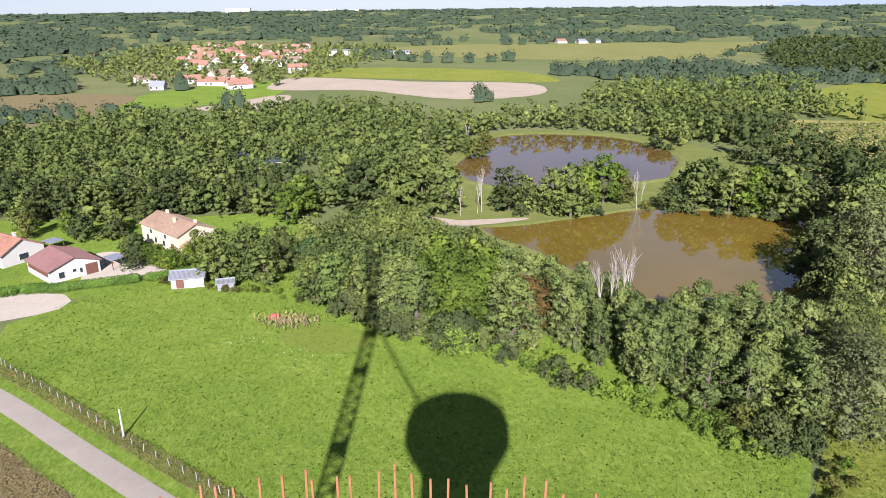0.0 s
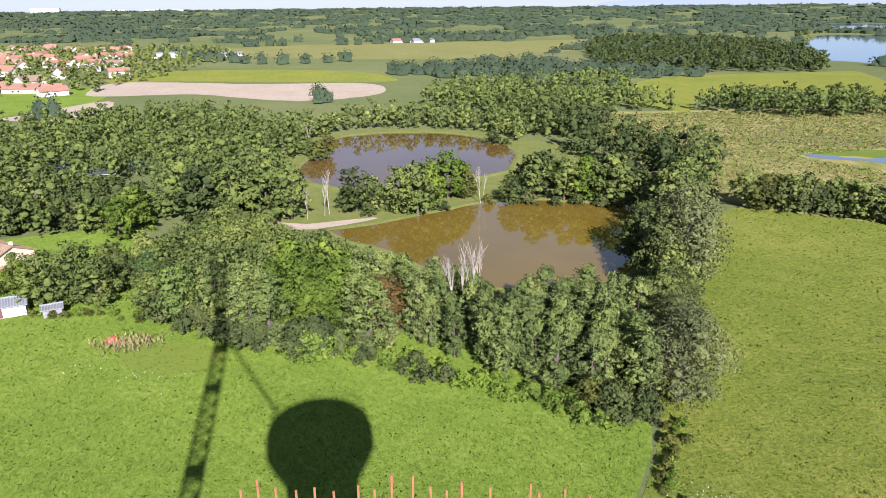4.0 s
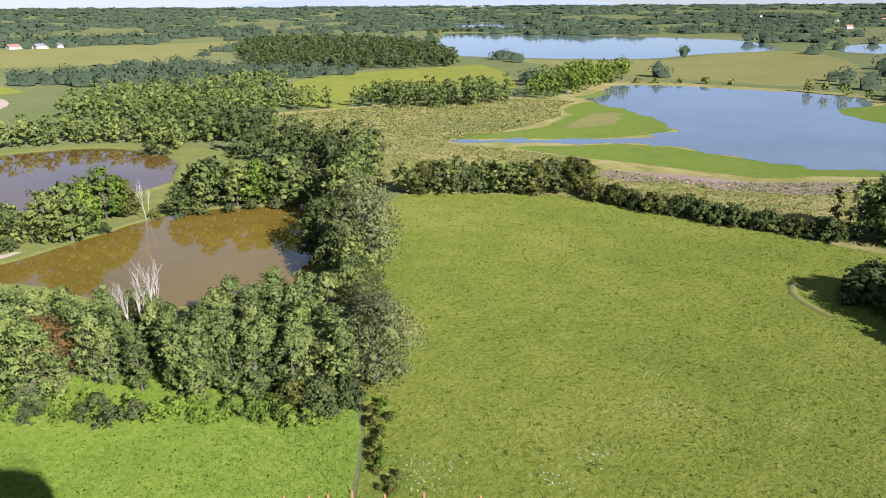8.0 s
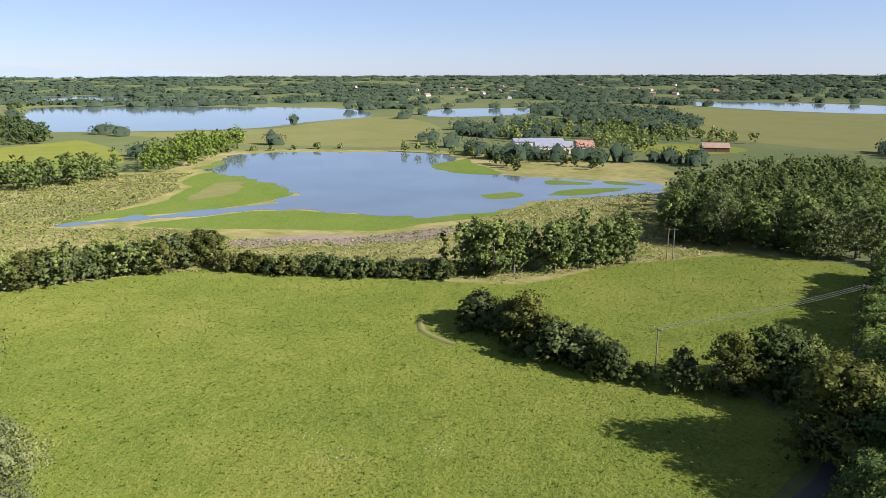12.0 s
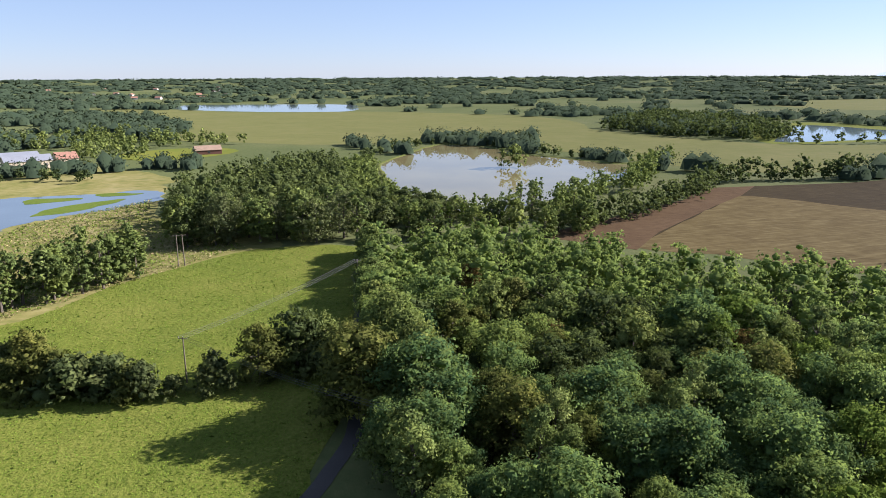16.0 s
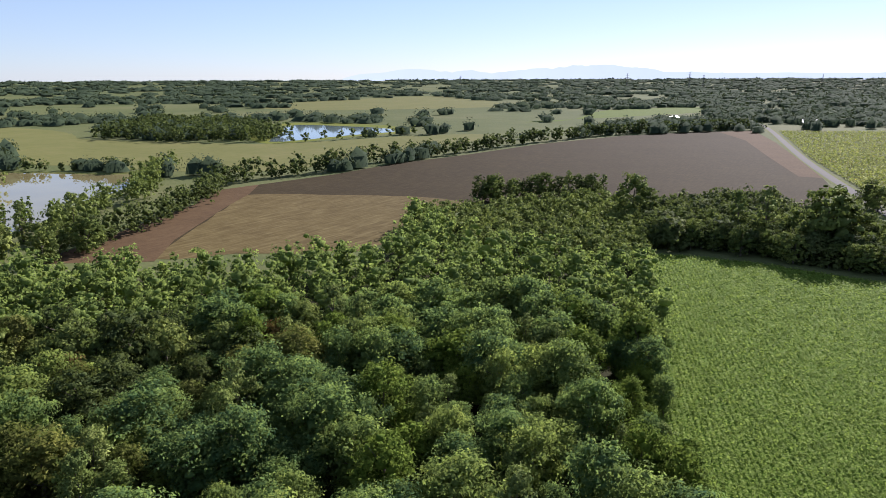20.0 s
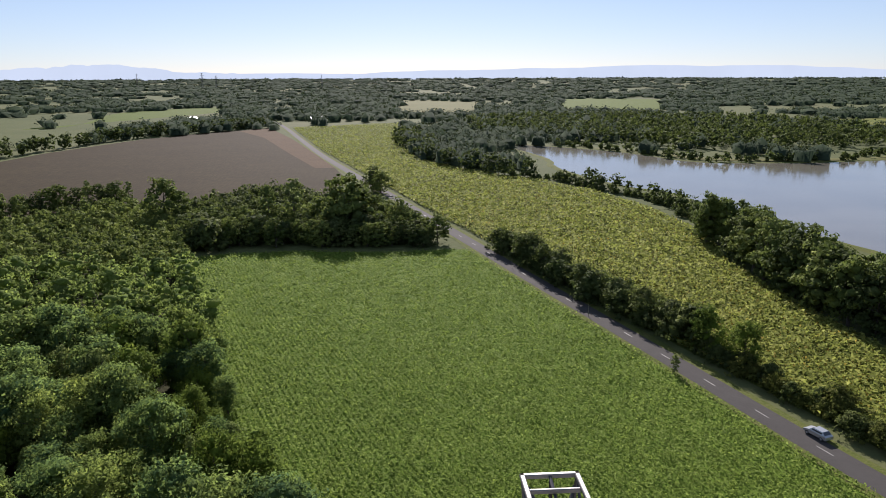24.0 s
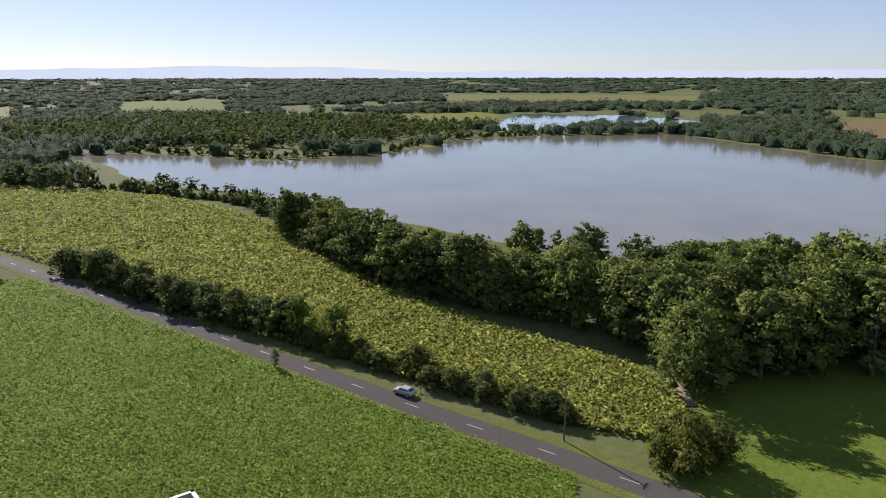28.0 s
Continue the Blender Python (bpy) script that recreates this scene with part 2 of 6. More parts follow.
L_crop = leafy("crop_leaf", [(0.138, 0.21, 0.036), (0.19, 0.268, 0.047), (0.258, 0.335, 0.073)], 0.45, 12.0, 0.7, 0.4, 0.0, 0.0)
L_grass = leafy("grass_blade", [(0.10, 0.165, 0.02), (0.155, 0.235, 0.026), (0.225, 0.285, 0.05)], 0.35, 9.0, 0.75, 0.22, 0.0, 0.0)
L_sun = leafy("sunflower_leaf", [(0.14, 0.178, 0.034), (0.25, 0.285, 0.058), (0.38, 0.39, 0.10)], 0.4, 10.0, 0.75, 0.9, 0.0, 0.0)
# bluish cast of distance haze is mixed into these far leaf greens
L_far = leafy("haze_tinted_foliage", [(0.036, 0.056, 0.034), (0.052, 0.074, 0.042), (0.072, 0.094, 0.05)], 0.06, 60.0, 1.0, 0.05, 0.25, 0.0)
M_bark = plain("grey_bark", (0.14, 0.115, 0.085), 0.9, var=0.4, size=0.3)
M_pale_bark = plain("bleached_bark", (0.40, 0.36, 0.30), 0.85, var=0.3, size=0.3)
M_wood_pole = plain("weathered_pole_wood", (0.20, 0.16, 0.12), 0.85, var=0.35, size=0.3)
M_concrete = plain("grey_concrete", (0.42, 0.40, 0.37), 0.9, var=0.2, size=1.0, bump=0.01)
M_render = plain("cream_render", (0.64, 0.55, 0.38), 0.9, var=0.12, size=1.5)
M_white = plain("white_render", (0.62, 0.59, 0.53), 0.9, var=0.1, size=1.5)
M_tile = plain("clay_roof_tile", (0.38, 0.195, 0.13), 0.85, var=0.35, size=0.5, bump=0.02)
M_old_tile = plain("mossy_roof_tile", (0.33, 0.225, 0.15), 0.9, var=0.45, size=0.5, bump=0.02)
M_brown_tile = plain("brown_roof_tile", (0.25, 0.13, 0.115), 0.85, var=0.3, size=0.5, bump=0.02)
M_tin = plain("galvanised_sheet", (0.55, 0.56, 0.58), 0.45, 0.6, 0.2, 0.8)
M_glass = plain("window_glass", (0.04, 0.05, 0.06), 0.08, var=0.1, spec=0.8)
M_timber = plain("brown_timber", (0.17, 0.07, 0.045), 0.7, var=0.3, size=0.4)
M_paint = plain("white_road_paint", (0.38, 0.38, 0.35), 0.7, var=0.45, size=0.3)
M_rust = plain("orange_rusty_steel", (0.45, 0.19, 0.085), 0.75, 0.2, 0.35, 0.1)
M_steel = plain("galvanised_steel", (0.31, 0.29, 0.27), 0.55, 0.4, 0.25, 0.15)
M_dark_steel = plain("dark_steel", (0.10, 0.10, 0.105), 0.5, 0.5, 0.25, 0.2)
L_head = leafy("sunflower_head", [(0.10, 0.07, 0.02), (0.22, 0.17, 0.03), (0.35, 0.28, 0.05)], 0.1, 10.0)
L_flower = leafy("white_flower", [(0.6, 0.6, 0.5), (0.7, 0.7, 0.6), (0.75, 0.75, 0.68)], 0.2, 10.0)
M_silver = plain("silver_car_paint", (0.55, 0.57, 0.58), 0.25, 0.6, 0.05, 1.0)
M_rubber = plain("black_rubber", (0.02, 0.02, 0.02), 0.8, var=0.1)
M_red = plain("faded_red", (0.55, 0.07, 0.06), 0.6, var=0.2)


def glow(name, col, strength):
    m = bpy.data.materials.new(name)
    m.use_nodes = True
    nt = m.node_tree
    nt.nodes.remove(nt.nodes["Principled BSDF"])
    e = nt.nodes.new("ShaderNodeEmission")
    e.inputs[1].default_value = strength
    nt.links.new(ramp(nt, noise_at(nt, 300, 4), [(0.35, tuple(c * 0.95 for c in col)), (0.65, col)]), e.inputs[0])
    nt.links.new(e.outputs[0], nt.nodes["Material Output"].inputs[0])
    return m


# haze over the far hills, painted as pale blue emission
M_hills = glow("haze_glow_hills", (0.54, 0.62, 0.71), 0.45)

# ---------------------------------------------------------------- mesh helpers
from mathutils.geometry import tessellate_polygon


def mesh_of(name, verts, faces, mat, smooth=False, out=None):
    """A mesh from numpy arrays: verts n x 3, faces n x k; out: the facing at each corner, for a soft crown."""
    verts, faces = np.asarray(verts, np.float32), np.asarray(faces, np.int32)
    me = bpy.data.meshes.new(name)
    n, k = faces.shape
    me.vertices.add(len(verts))
    me.vertices.foreach_set("co", verts.ravel())
    me.loops.add(n * k)
    me.loops.foreach_set("vertex_index", faces.ravel())
    me.polygons.add(n)
    me.polygons.foreach_set("loop_start", np.arange(0, n * k, k, dtype=np.int32))
    me.update(calc_edges=True)
    me.materials.append(mat)
    if smooth:
        me.shade_smooth()
    if out is not None:
        me.shade_smooth()
        me.normals_split_custom_set_from_vertices((out / (np.linalg.norm(out, axis=1, keepdims=True) + 1e-9)).astype(np.float32))
    return me


def done(bm, name, mat, smooth=False):
    me = bpy.data.meshes.new(name)
    bmesh.ops.recalc_face_normals(bm, faces=bm.faces)
    bm.to_mesh(me)
    bm.free()
    me.materials.append(mat)
    if smooth:
        me.shade_smooth()
    return me


def part(name, bm, mat, parent, label="", smooth=False):
    ob = new(name, done(bm, name, mat, smooth) if isinstance(bm, bmesh.types.BMesh) else bm)
    ob.parent = parent
    return tagged(ob, label)


def add_box(bm, cx, cy, cz, sx, sy, sz, rz=0.0, bevel=0.0):
    m = Matrix.LocRotScale((cx, cy, cz), Euler((0, 0, radians(rz))), (sx, sy, sz))
    vs = bmesh.ops.create_cube(bm, size=1.0, matrix=m)["verts"]
    if bevel:
        es = {e for v in vs for e in v.link_edges}
        bmesh.ops.bevel(bm, geom=list(es), offset=bevel, segments=1, affect="EDGES")


def add_bar(bm, a, b, r0, r1=None, seg=6):
    a, b = Vector(a), Vector(b)
    d = b - a
    m = Matrix.Translation((a + b) / 2) @ d.to_track_quat("Z", "Y").to_matrix().to_4x4()
    bmesh.ops.create_cone(bm, cap_ends=True, segments=seg, radius1=r0, radius2=r0 if r1 is None else r1, depth=d.length, matrix=m)


def curve_through(pts, closed, step):
    """A smooth line through plan corners, about one point every step metres."""
    p = [np.array(q, float) for q in pts]
    n = len(p)
    out = []
    for i in range(n if closed else n - 1):
        if closed:
            a, b, c, d = p[i - 1], p[i], p[(i + 1) % n], p[(i + 2) % n]
        else:
            a, b, c, d = p[max(i - 1, 0)], p[i], p[i + 1], p[min(i + 2, n - 1)]
        k = max(2, int(np.linalg.norm(c - b) / step))
        for j in range(k):
            t = j / k
            out.append(0.5 * (2 * b + (c - a) * t + (2 * a - 5 * b + 4 * c - d) * t * t + (3 * b - a - 3 * c + d) * t ** 3))
    if not closed:
        out.append(p[-1])
    return out


def ragged(line, amount, seed):
    return [q + np.array([noise.noise((q[0] * 0.13, q[1] * 0.13, seed)), noise.noise((q[0] * 0.13, q[1] * 0.13, seed + 9.7))]) * amount for q in line]


def sheet(name, outline, z, mat, label, category, smooth=True, rag=0.0, step=8.0, kind="structure"):
    line = curve_through(outline, True, step) if smooth else [np.array(q, float) for q in outline]
    if rag:
        line = ragged(line, rag, z * 100)
    tris = tessellate_polygon([[Vector((q[0], q[1], 0)) for q in line]])
    fixed = []
    for a, b, c in tris:
        up = (line[b][0] - line[a][0]) * (line[c][1] - line[a][1]) - (line[b][1] - line[a][1]) * (line[c][0] - line[a][0])
        fixed.append((a, b, c) if up > 0 else (a, c, b))
    return tagged(new(name, mesh_of(name, [(q[0], q[1], z) for q in line], fixed, mat)), label, category, "", kind)


def ribbon(name, line, width, z, mat, label, category, crown=0.0, rag=0.0, parent=None, kind="structure"):
    """A band of ground along a line, crowned in the middle."""
    pts = curve_through(line, False, 6.0)
    vs, fs = [], []
    for i, q in enumerate(pts):
        d = pts[min(i + 1, len(pts) - 1)] - pts[max(i - 1, 0)]
        d /= np.linalg.norm(d)
        s = np.array([d[1], -d[0]])
        for k, o in enumerate((-0.5, -0.25, 0.0, 0.25, 0.5)):
            w = width * (1 + rag * noise.noise((q[0] * 0.2, q[1] * 0.2, k)))
            p = q + s * o * w
            vs.append((p[0], p[1], z + crown * (1 - 4 * o * o)))
    for i in range(len(pts) - 1):
        for k in range(4):
            a = i * 5 + k
            fs.append((a, a + 1, a + 6, a + 5))
    ob = new(name, mesh_of(name, vs, fs, mat))
    ob.parent = parent
    return tagged(ob, label, category, "", kind)


def bank(name, outline, width, height, mat, label, closed=True):
    """A low mound of earth along a shore."""
    pts = ragged(curve_through(outline, closed, 5.0), 1.5, 3.3)
    n = len(pts)
    vs, fs = [], []
    for i, q in enumerate(pts):
        d = pts[(i + 1) % n] - pts[i - 1]
        d /= max(1e-6, np.linalg.norm(d))
        s = np.array([d[1], -d[0]])
        for o, h in ((-0.5, -0.05), (-0.25, 0.7), (0.1, 1.0), (0.5, -0.05)):
            p = q + s * o * width * (1 + 0.4 * noise.noise((q[0] * 0.1, q[1] * 0.1, o)))
            vs.append((p[0], p[1], h * height * (1 + 0.3 * noise.noise((q[0] * 0.2, q[1] * 0.2, 5)))))
    for i in range(n if closed else n - 1):
        for k in range(3):
            a, b = i * 4 + k, ((i + 1) % n) * 4 + k
            fs.append((a, a + 1, b + 1, b))
    return tagged(new(name, mesh_of(name, vs, fs, mat, True)), label, "bank", "", "structure")


def inside(x, y, poly):
    c = False
    n = len(poly)
    for i in range(n):
        x1, y1 = poly[i]
        x2, y2 = poly[i - 1]
        if (y1 > y) != (y2 > y) and x < (x2 - x1) * (y - y1) / (y2 - y1) + x1:
            c = not c
    return c


def inside_many(x, y, poly):
    c = np.zeros(len(x), bool)
    n = len(poly)
    for i in range(n):
        x1, y1 = poly[i]
        x2, y2 = poly[i - 1]
        if y1 != y2:
            c ^= ((y1 > y) != (y2 > y)) & (x < (x2 - x1) * (y - y1) / (y2 - y1) + x1)
    return c


def cards(pos, out, size, rng, droop=0.0, long=1.3, loose=0.42):
    """Leaf sprays: one three-cornered blade at each place, facing roughly along out."""
    n = len(pos)
    nrm = out + rng.normal(0, loose, (n, 3))
    nrm /= np.linalg.norm(nrm, axis=1, keepdims=True) + 1e-9
    ref = rng.normal(0, 1, (n, 3))
    ref[:, 2] -= droop * 3
    u = ref - nrm * (ref * nrm).sum(1, keepdims=True)
    u /= np.linalg.norm(u, axis=1, keepdims=True) + 1e-9
    w = np.cross(nrm, u)
    s = (np.asarray(size) * rng.uniform(0.6, 1.35, n))[:, None] * 1.2
    v = np.stack([pos - u * s * 0.4 * long - w * s * 0.45, pos - u * s * 0.3 * long + w * s * 0.5, pos + u * s * 0.6 * long], 1)
    return v.reshape(-1, 3), np.arange(n * 3).reshape(-1, 3)[:, ::-1]


def facing(o, rng, loose=0.3):
    """A facing for the three corners of each spray."""
    o = o / (np.linalg.norm(o, axis=1, keepdims=True) + 1e-9) + rng.normal(0, loose, o.shape)
    return np.repeat(o, 3, axis=0)


def ball(level):
    bm = bmesh.new()
    bmesh.ops.create_icosphere(bm, subdivisions=level, radius=1.0)
    v, f = np.array([q.co[:] for q in bm.verts]), np.array([[q.index for q in p.verts] for p in bm.faces])
    bm.free()
    return v, f


BALL = {k: ball(k) for k in (1, 2)}


def masses(cen, rad, flat, level, rng, uneven=0.24):
    """The dense inner leaf of a crown: one uneven lump in each lobe."""
    bv, bf = BALL[level]
    k, n = len(cen), len(bv)
    a = rng.uniform(0, 6.28, k)
    c, q = np.cos(a)[:, None], np.sin(a)[:, None]
    d = np.stack([bv[None, :, 0] * c - bv[None, :, 1] * q, bv[None, :, 0] * q + bv[None, :, 1] * c, np.repeat(bv[None, :, 2], k, 0)], 2)
    v = d * (1 + rng.normal(0, uneven, (k, n, 1))) * np.asarray(rad)[:, None, None] * flat + cen[:, None, :]
    v[:, :, 2] = np.maximum(v[:, :, 2], 0.03)
    nrm = d * 0.8 + np.array([0, 0, 0.2]) + rng.normal(0, 0.12, d.shape)
    f = bf[None] + (np.arange(k) * n)[:, None, None]
    return v.reshape(-1, 3), f.reshape(-1, 3), nrm.reshape(-1, 3)

# ---------------------------------------------------------------- ground, fields and water


def swell_of_land(x, y):
    """The far country climbs gently towards the skyline."""
    f = min(1.0, max(0.0, (math.hypot(x, y) - 2000) / 2850))
    return 27.0 * f * f * (3 - 2 * f)


bm = bmesh.new()
bmesh.ops.create_grid(bm, x_segments=90, y_segments=90, size=5600)
for v in bm.verts:
    v.co.z = swell_of_land(v.co.x, v.co.y)
tagged(new("ground", done(bm, "ground", M_land)), "patchwork farmland ground running out to the horizon", "ground", "", "structure")

POND1 = [(8, 178), (21, 180), (31, 184), (48, 191), (58, 194), (69, 193), (79, 188), (88, 183), (99, 176), (88, 152), (70, 130), (60, 125), (44, 126), (32, 132), (24, 150), (14, 166)]
POND2 = [(2, 245), (8, 271), (18, 306), (34, 318), (64, 314), (81, 299), (89, 269), (79, 238), (68, 226), (36, 218), (14, 221)]
MARSH = [(340, 280), (391, 304), (419, 306), (442, 265), (460, 212), (457, 168), (414, 150), (380, 120), (373, 72), (372, 26), (340, 26), (305, 69), (273, 80), (251, 106), (249, 130), (244, 169), (218, 196), (190, 222), (192, 229), (222, 204), (244, 186), (265, 178), (293, 193), (317, 234), (328, 262)]
LAKE_F = [(760, 930), (640, 800), (523, 659), (519, 586), (562, 502), (620, 444), (732, 437), (854, 424), (1002, 547), (1007, 718), (950, 963), (880, 1050)]
LAKE_F2 = [(976, 1177), (1080, 1094), (1213, 1045), (1385, 1063), (1360, 1288), (1388, 1495), (1180, 1500)]
LAKE_G = [(875, 360), (870, 296), (954, 244), (1093, 262), (1083, 350), (1013, 399)]
LAKE_H = [(1323, 57), (1161, -61), (1100, -200), (1223, -250), (1354, -254), (1426, -120), (1462, 23)]
POND17 = [(432, -101), (470, -122), (546, -178), (502, -208), (456, -212), (428, -224), (388, -241), (379, -262), (341, -228), (305, -174), (270, -130), (259, -104), (288, -90), (333, -85), (383, -92)]
LAKE_B = [(-85, -572), (-99, -478), (-96, -420), (-112, -352), (-128, -324), (-136, -257), (-148, -219), (-156, -165), (-172, -120), (-205, -70), (-250, 10), (-420, 60), (-500, -100), (-510, -215), (-540, -290), (-575, -370), (-577, -420), (-500, -466), (-430, -480), (-372, -484), (-330, -450), (-270, -438), (-225, -438), (-190, -450), (-167, -505), (-122, -556)]
LAKE_C = [(-464, -530), (-588, -654), (-709, -753), (-746, -723), (-800, -640), (-770, -500), (-724, -452), (-655, -428), (-604, -486), (-546, -512)]
LAKE_J = [(465, -440), (455, -522), (449, -596), (518, -625), (606, -607), (535, -520)]

MEADOW_A = [(-78, 108), (-26, 70), (-2, 48), (14, 36), (35, 60.5), (48, 80), (42, 92), (30, 104), (12, 116), (-6, 124), (-22, 140), (-45, 137), (-65, 140), (-76, 128)]
MEADOW_B = [(46.5, 75), (36, 60.5), (15, 35), (45, 15), (70, -6), (92, -10), (106, -17), (150, -28), (190, -36), (225, -44), (232, -13), (216, 11), (201, 28), (178, 44), (172, 70), (167, 95), (160, 114), (163, 130), (154, 142), (138, 157), (122, 170), (101, 150), (81, 126), (63, 102), (53, 86)]
WOOD = [(78, -20), (92, -22), (107, -27), (145, -34), (180, -40), (207, -48), (208, -80), (196, -98), (176, -113), (152, -130), (131, -156), (138, -182), (148, -206), (158, -222), (150, -240), (118, -300), (90, -285), (78, -250), (66, -215), (52, -180), (38, -140), (24, -100), (10, -60), (25, -35), (50, -22)]
PLOUGH = [(219, -108), (232, -150), (263, -202), (288, -228), (284, -257), (277, -308), (279, -368), (267, -434), (258, -539), (226, -658), (181, -734), (136, -785), (94, -650), (58, -515), (38, -437), (26, -380), (38, -318), (100, -318), (150, -295), (160, -235), (150, -180), (176, -150), (200, -128)]
CROP = [(26, -88), (36, -122), (52, -165), (68, -216), (55, -222), (33, -224), (2, -220), (-17, -223), (-23, -222), (-31.9, -190), (-41.8, -155), (-51.9, -120), (-59.4, -93), (-66.2, -70), (-68.6, -60), (-40, -30), (-10, -25), (10, -45)]
SUNFLOWER = [(112, -784), (36, -822), (-4, -850), (-4, -632), (-13, -480), (-43, -414), (-75, -372), (-95, -335), (-106, -285), (-108, -235), (-98, -198), (-97, -152), (-99, -121), (-103, -97), (-106, -82), (-106, -72), (-98, -62), (-86, -60), (-79, -71), (-70, -98), (-58, -135), (-48, -170), (-34, -222), (-20, -268), (0, -340), (55, -535)]

sheet("field", MEADOW_A, 0.04, M_meadow, "lush green mown meadow with clover patches", "meadow", rag=1.0)
sheet("field", MEADOW_B, 0.05, M_pasture, "yellow-green grazed pasture with weedy tufts", "pasture", rag=1.0)
sheet("field", [(160, 112), (175, 44), (236, -20), (300, 20), (345, 22), (395, 26), (400, 70), (440, 130), (480, 160), (470, 230), (440, 320), (380, 320), (330, 300), (290, 330), (200, 345), (140, 350), (125, 250), (118, 190)], 0.03, M_rough, "rough tawny grassland round a drying marsh", "grassland", rag=3.0)
sheet("field", [(244, 188), (280, 182), (308, 205), (330, 245), (330, 268), (300, 262), (275, 238), (240, 226), (200, 235), (192, 231), (222, 206)], 0.05, M_marsh, "bright green grass on a marsh spit", "marsh", rag=3.0)
sheet("field", [(218, 190), (244, 166), (249, 130), (254, 104), (275, 78), (262, 80), (240, 100), (222, 112), (215, 140), (205, 170), (200, 200)], 0.05, M_marsh, "bright green grass along a marsh shore", "marsh", rag=3.0)
sheet("mud_flat", [(192, 150), (208, 128), (218, 108), (236, 92), (240, 84), (228, 82), (210, 96), (198, 118), (186, 142)], 0.07, M_mud, "brown drying mud flat with cracked edges", "mud", rag=4.0)
sheet("field", [(205, 340), (216, 348), (250, 389), (316, 403), (338, 345), (404, 413), (455, 500), (431, 506), (315, 512), (249, 478), (197, 380)], 0.04, M_green_field, "bright yellow-green hay field", "field", rag=2.0)
sheet("field", [(497, 444), (470, 330), (484, 290), (495, 225), (601, 231), (748, 301), (840, 400), (732, 430), (634, 420), (560, 480), (520, 560)], 0.04, M_hay, "dry yellowish hay field beside a lake", "field", rag=3.0)
sheet("field", [(1385, 277), (1292, 159), (1000, 60), (827, 11), (760, 25), (672, 27), (631, -19), (574, -112), (600, -290), (714, -400), (900, -400), (1080, -240), (1100, -150), (1150, -50), (1330, 110)], 0.04, M_hay, "broad dry olive-coloured hay field", "field", rag=3.0)
sheet("field", [(560, 60), (590, 20), (570, -20), (530, -10), (510, 40)], 0.06, M_green_field, "small green paddock beside a farm", "field", rag=2.0)
sheet("field", [(380, 78), (400, 120), (470, 150), (505, 110), (480, 60), (420, 20), (395, 24)], 0.05, M_rough, "straw-coloured rough ground beside a marsh", "grassland", rag=3.0)
sheet("field", [(511, -235), (430, -261), (392, -262), (320, -300), (310, -429), (335, -598), (397, -557), (450, -430), (560, -390), (640, -370), (714, -400), (620, -300)], 0.05, M_hay, "olive-green hay field beyond a pond", "field", rag=3.0)
sheet("field", [(455, -425), (440, -520), (430, -600), (520, -660), (640, -640), (560, -500)], 0.045, M_green_field, "green wet meadow round a far pool", "field", rag=3.0)
sheet("field", PLOUGH, 0.04, M_plough, "large brown stubble field with straw streaks", "field", smooth=False)
sheet("field_headland", [(219, -106), (263, -200), (288, -226), (284, -257), (264, -232), (246, -203), (210, -150), (190, -128)], 0.06, M_ploughed, "reddish bare strip along a stubble field", "soil", smooth=False)
sheet("field", [(209, -151), (246, -204), (263, -232), (225, -254), (187, -270), (160, -262), (150, -215), (146, -172), (176, -148), (192, -130)], 0.055, M_straw, "pale straw-coloured stubble strip with mown lines", "field", rag=1.5)
sheet("field_headland", [(136, -783), (94, -650), (58, -515), (38, -437), (50, -437), (80, -530), (120, -660), (160, -745)], 0.06, M_ploughed, "dark bare strip along a stubble field", "soil", smooth=False)
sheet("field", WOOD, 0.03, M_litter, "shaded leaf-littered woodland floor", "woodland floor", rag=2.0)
sheet("field", CROP, 0.04, M_crop_soil, "dense green crop field in faint rows", "crop field", smooth=False)
sheet("field", SUNFLOWER, 0.04, M_sun_soil, "long field of yellowing sunflowers", "crop field", smooth=False)
sheet("field", [(-86, -62), (-100, -60), (-112, -74), (-150, -90), (-200, -60), (-190, -10), (-90, 0), (-75, -40)], 0.03, M_marsh, "shaded grassy clearing by lakeside trees", "grass", rag=2.0)
sheet("field", [(-127, 516), (-124, 596), (-78, 587), (-18, 555), (54, 540), (72, 500), (50, 455), (2, 450), (-54, 500), (-89, 505)], 0.04, M_sand, "pale bare sandy field", "field", rag=3.0)
sheet("field", [(-145, 416), (-137, 430), (-112, 476), (-100, 472), (-99, 430), (-120, 400)], 0.05, M_sand, "pale gravel yard by a lane", "yard", rag=1.0)
sheet("field", [(-205, 420), (-190, 402), (-150, 425), (-112, 470), (-124, 560), (-160, 565), (-200, 500)], 0.035, M_meadow, "mown lawn round village houses", "lawn", rag=2.0)
sheet("field", [(-130, 600), (-80, 595), (60, 545), (90, 560), (60, 640), (-40, 690), (-120, 680)], 0.035, M_green_field, "green field beside a sandy field", "field", rag=3.0)
sheet("field", [(-118, 913), (-35, 880), (6, 833), (100, 775), (244, 760), (431, 920), (500, 1065), (260, 1082), (8, 1090), (-100, 1000)], 0.04, M_hay, "wide pale green hay field", "field", rag=3.0)
sheet("field", [(-300, 480), (-257, 497), (-206, 480), (-194, 415), (-198, 372), (-222, 345), (-300, 360)], 0.04, M_weedy, "bare brown field at a village edge", "field", rag=2.0)
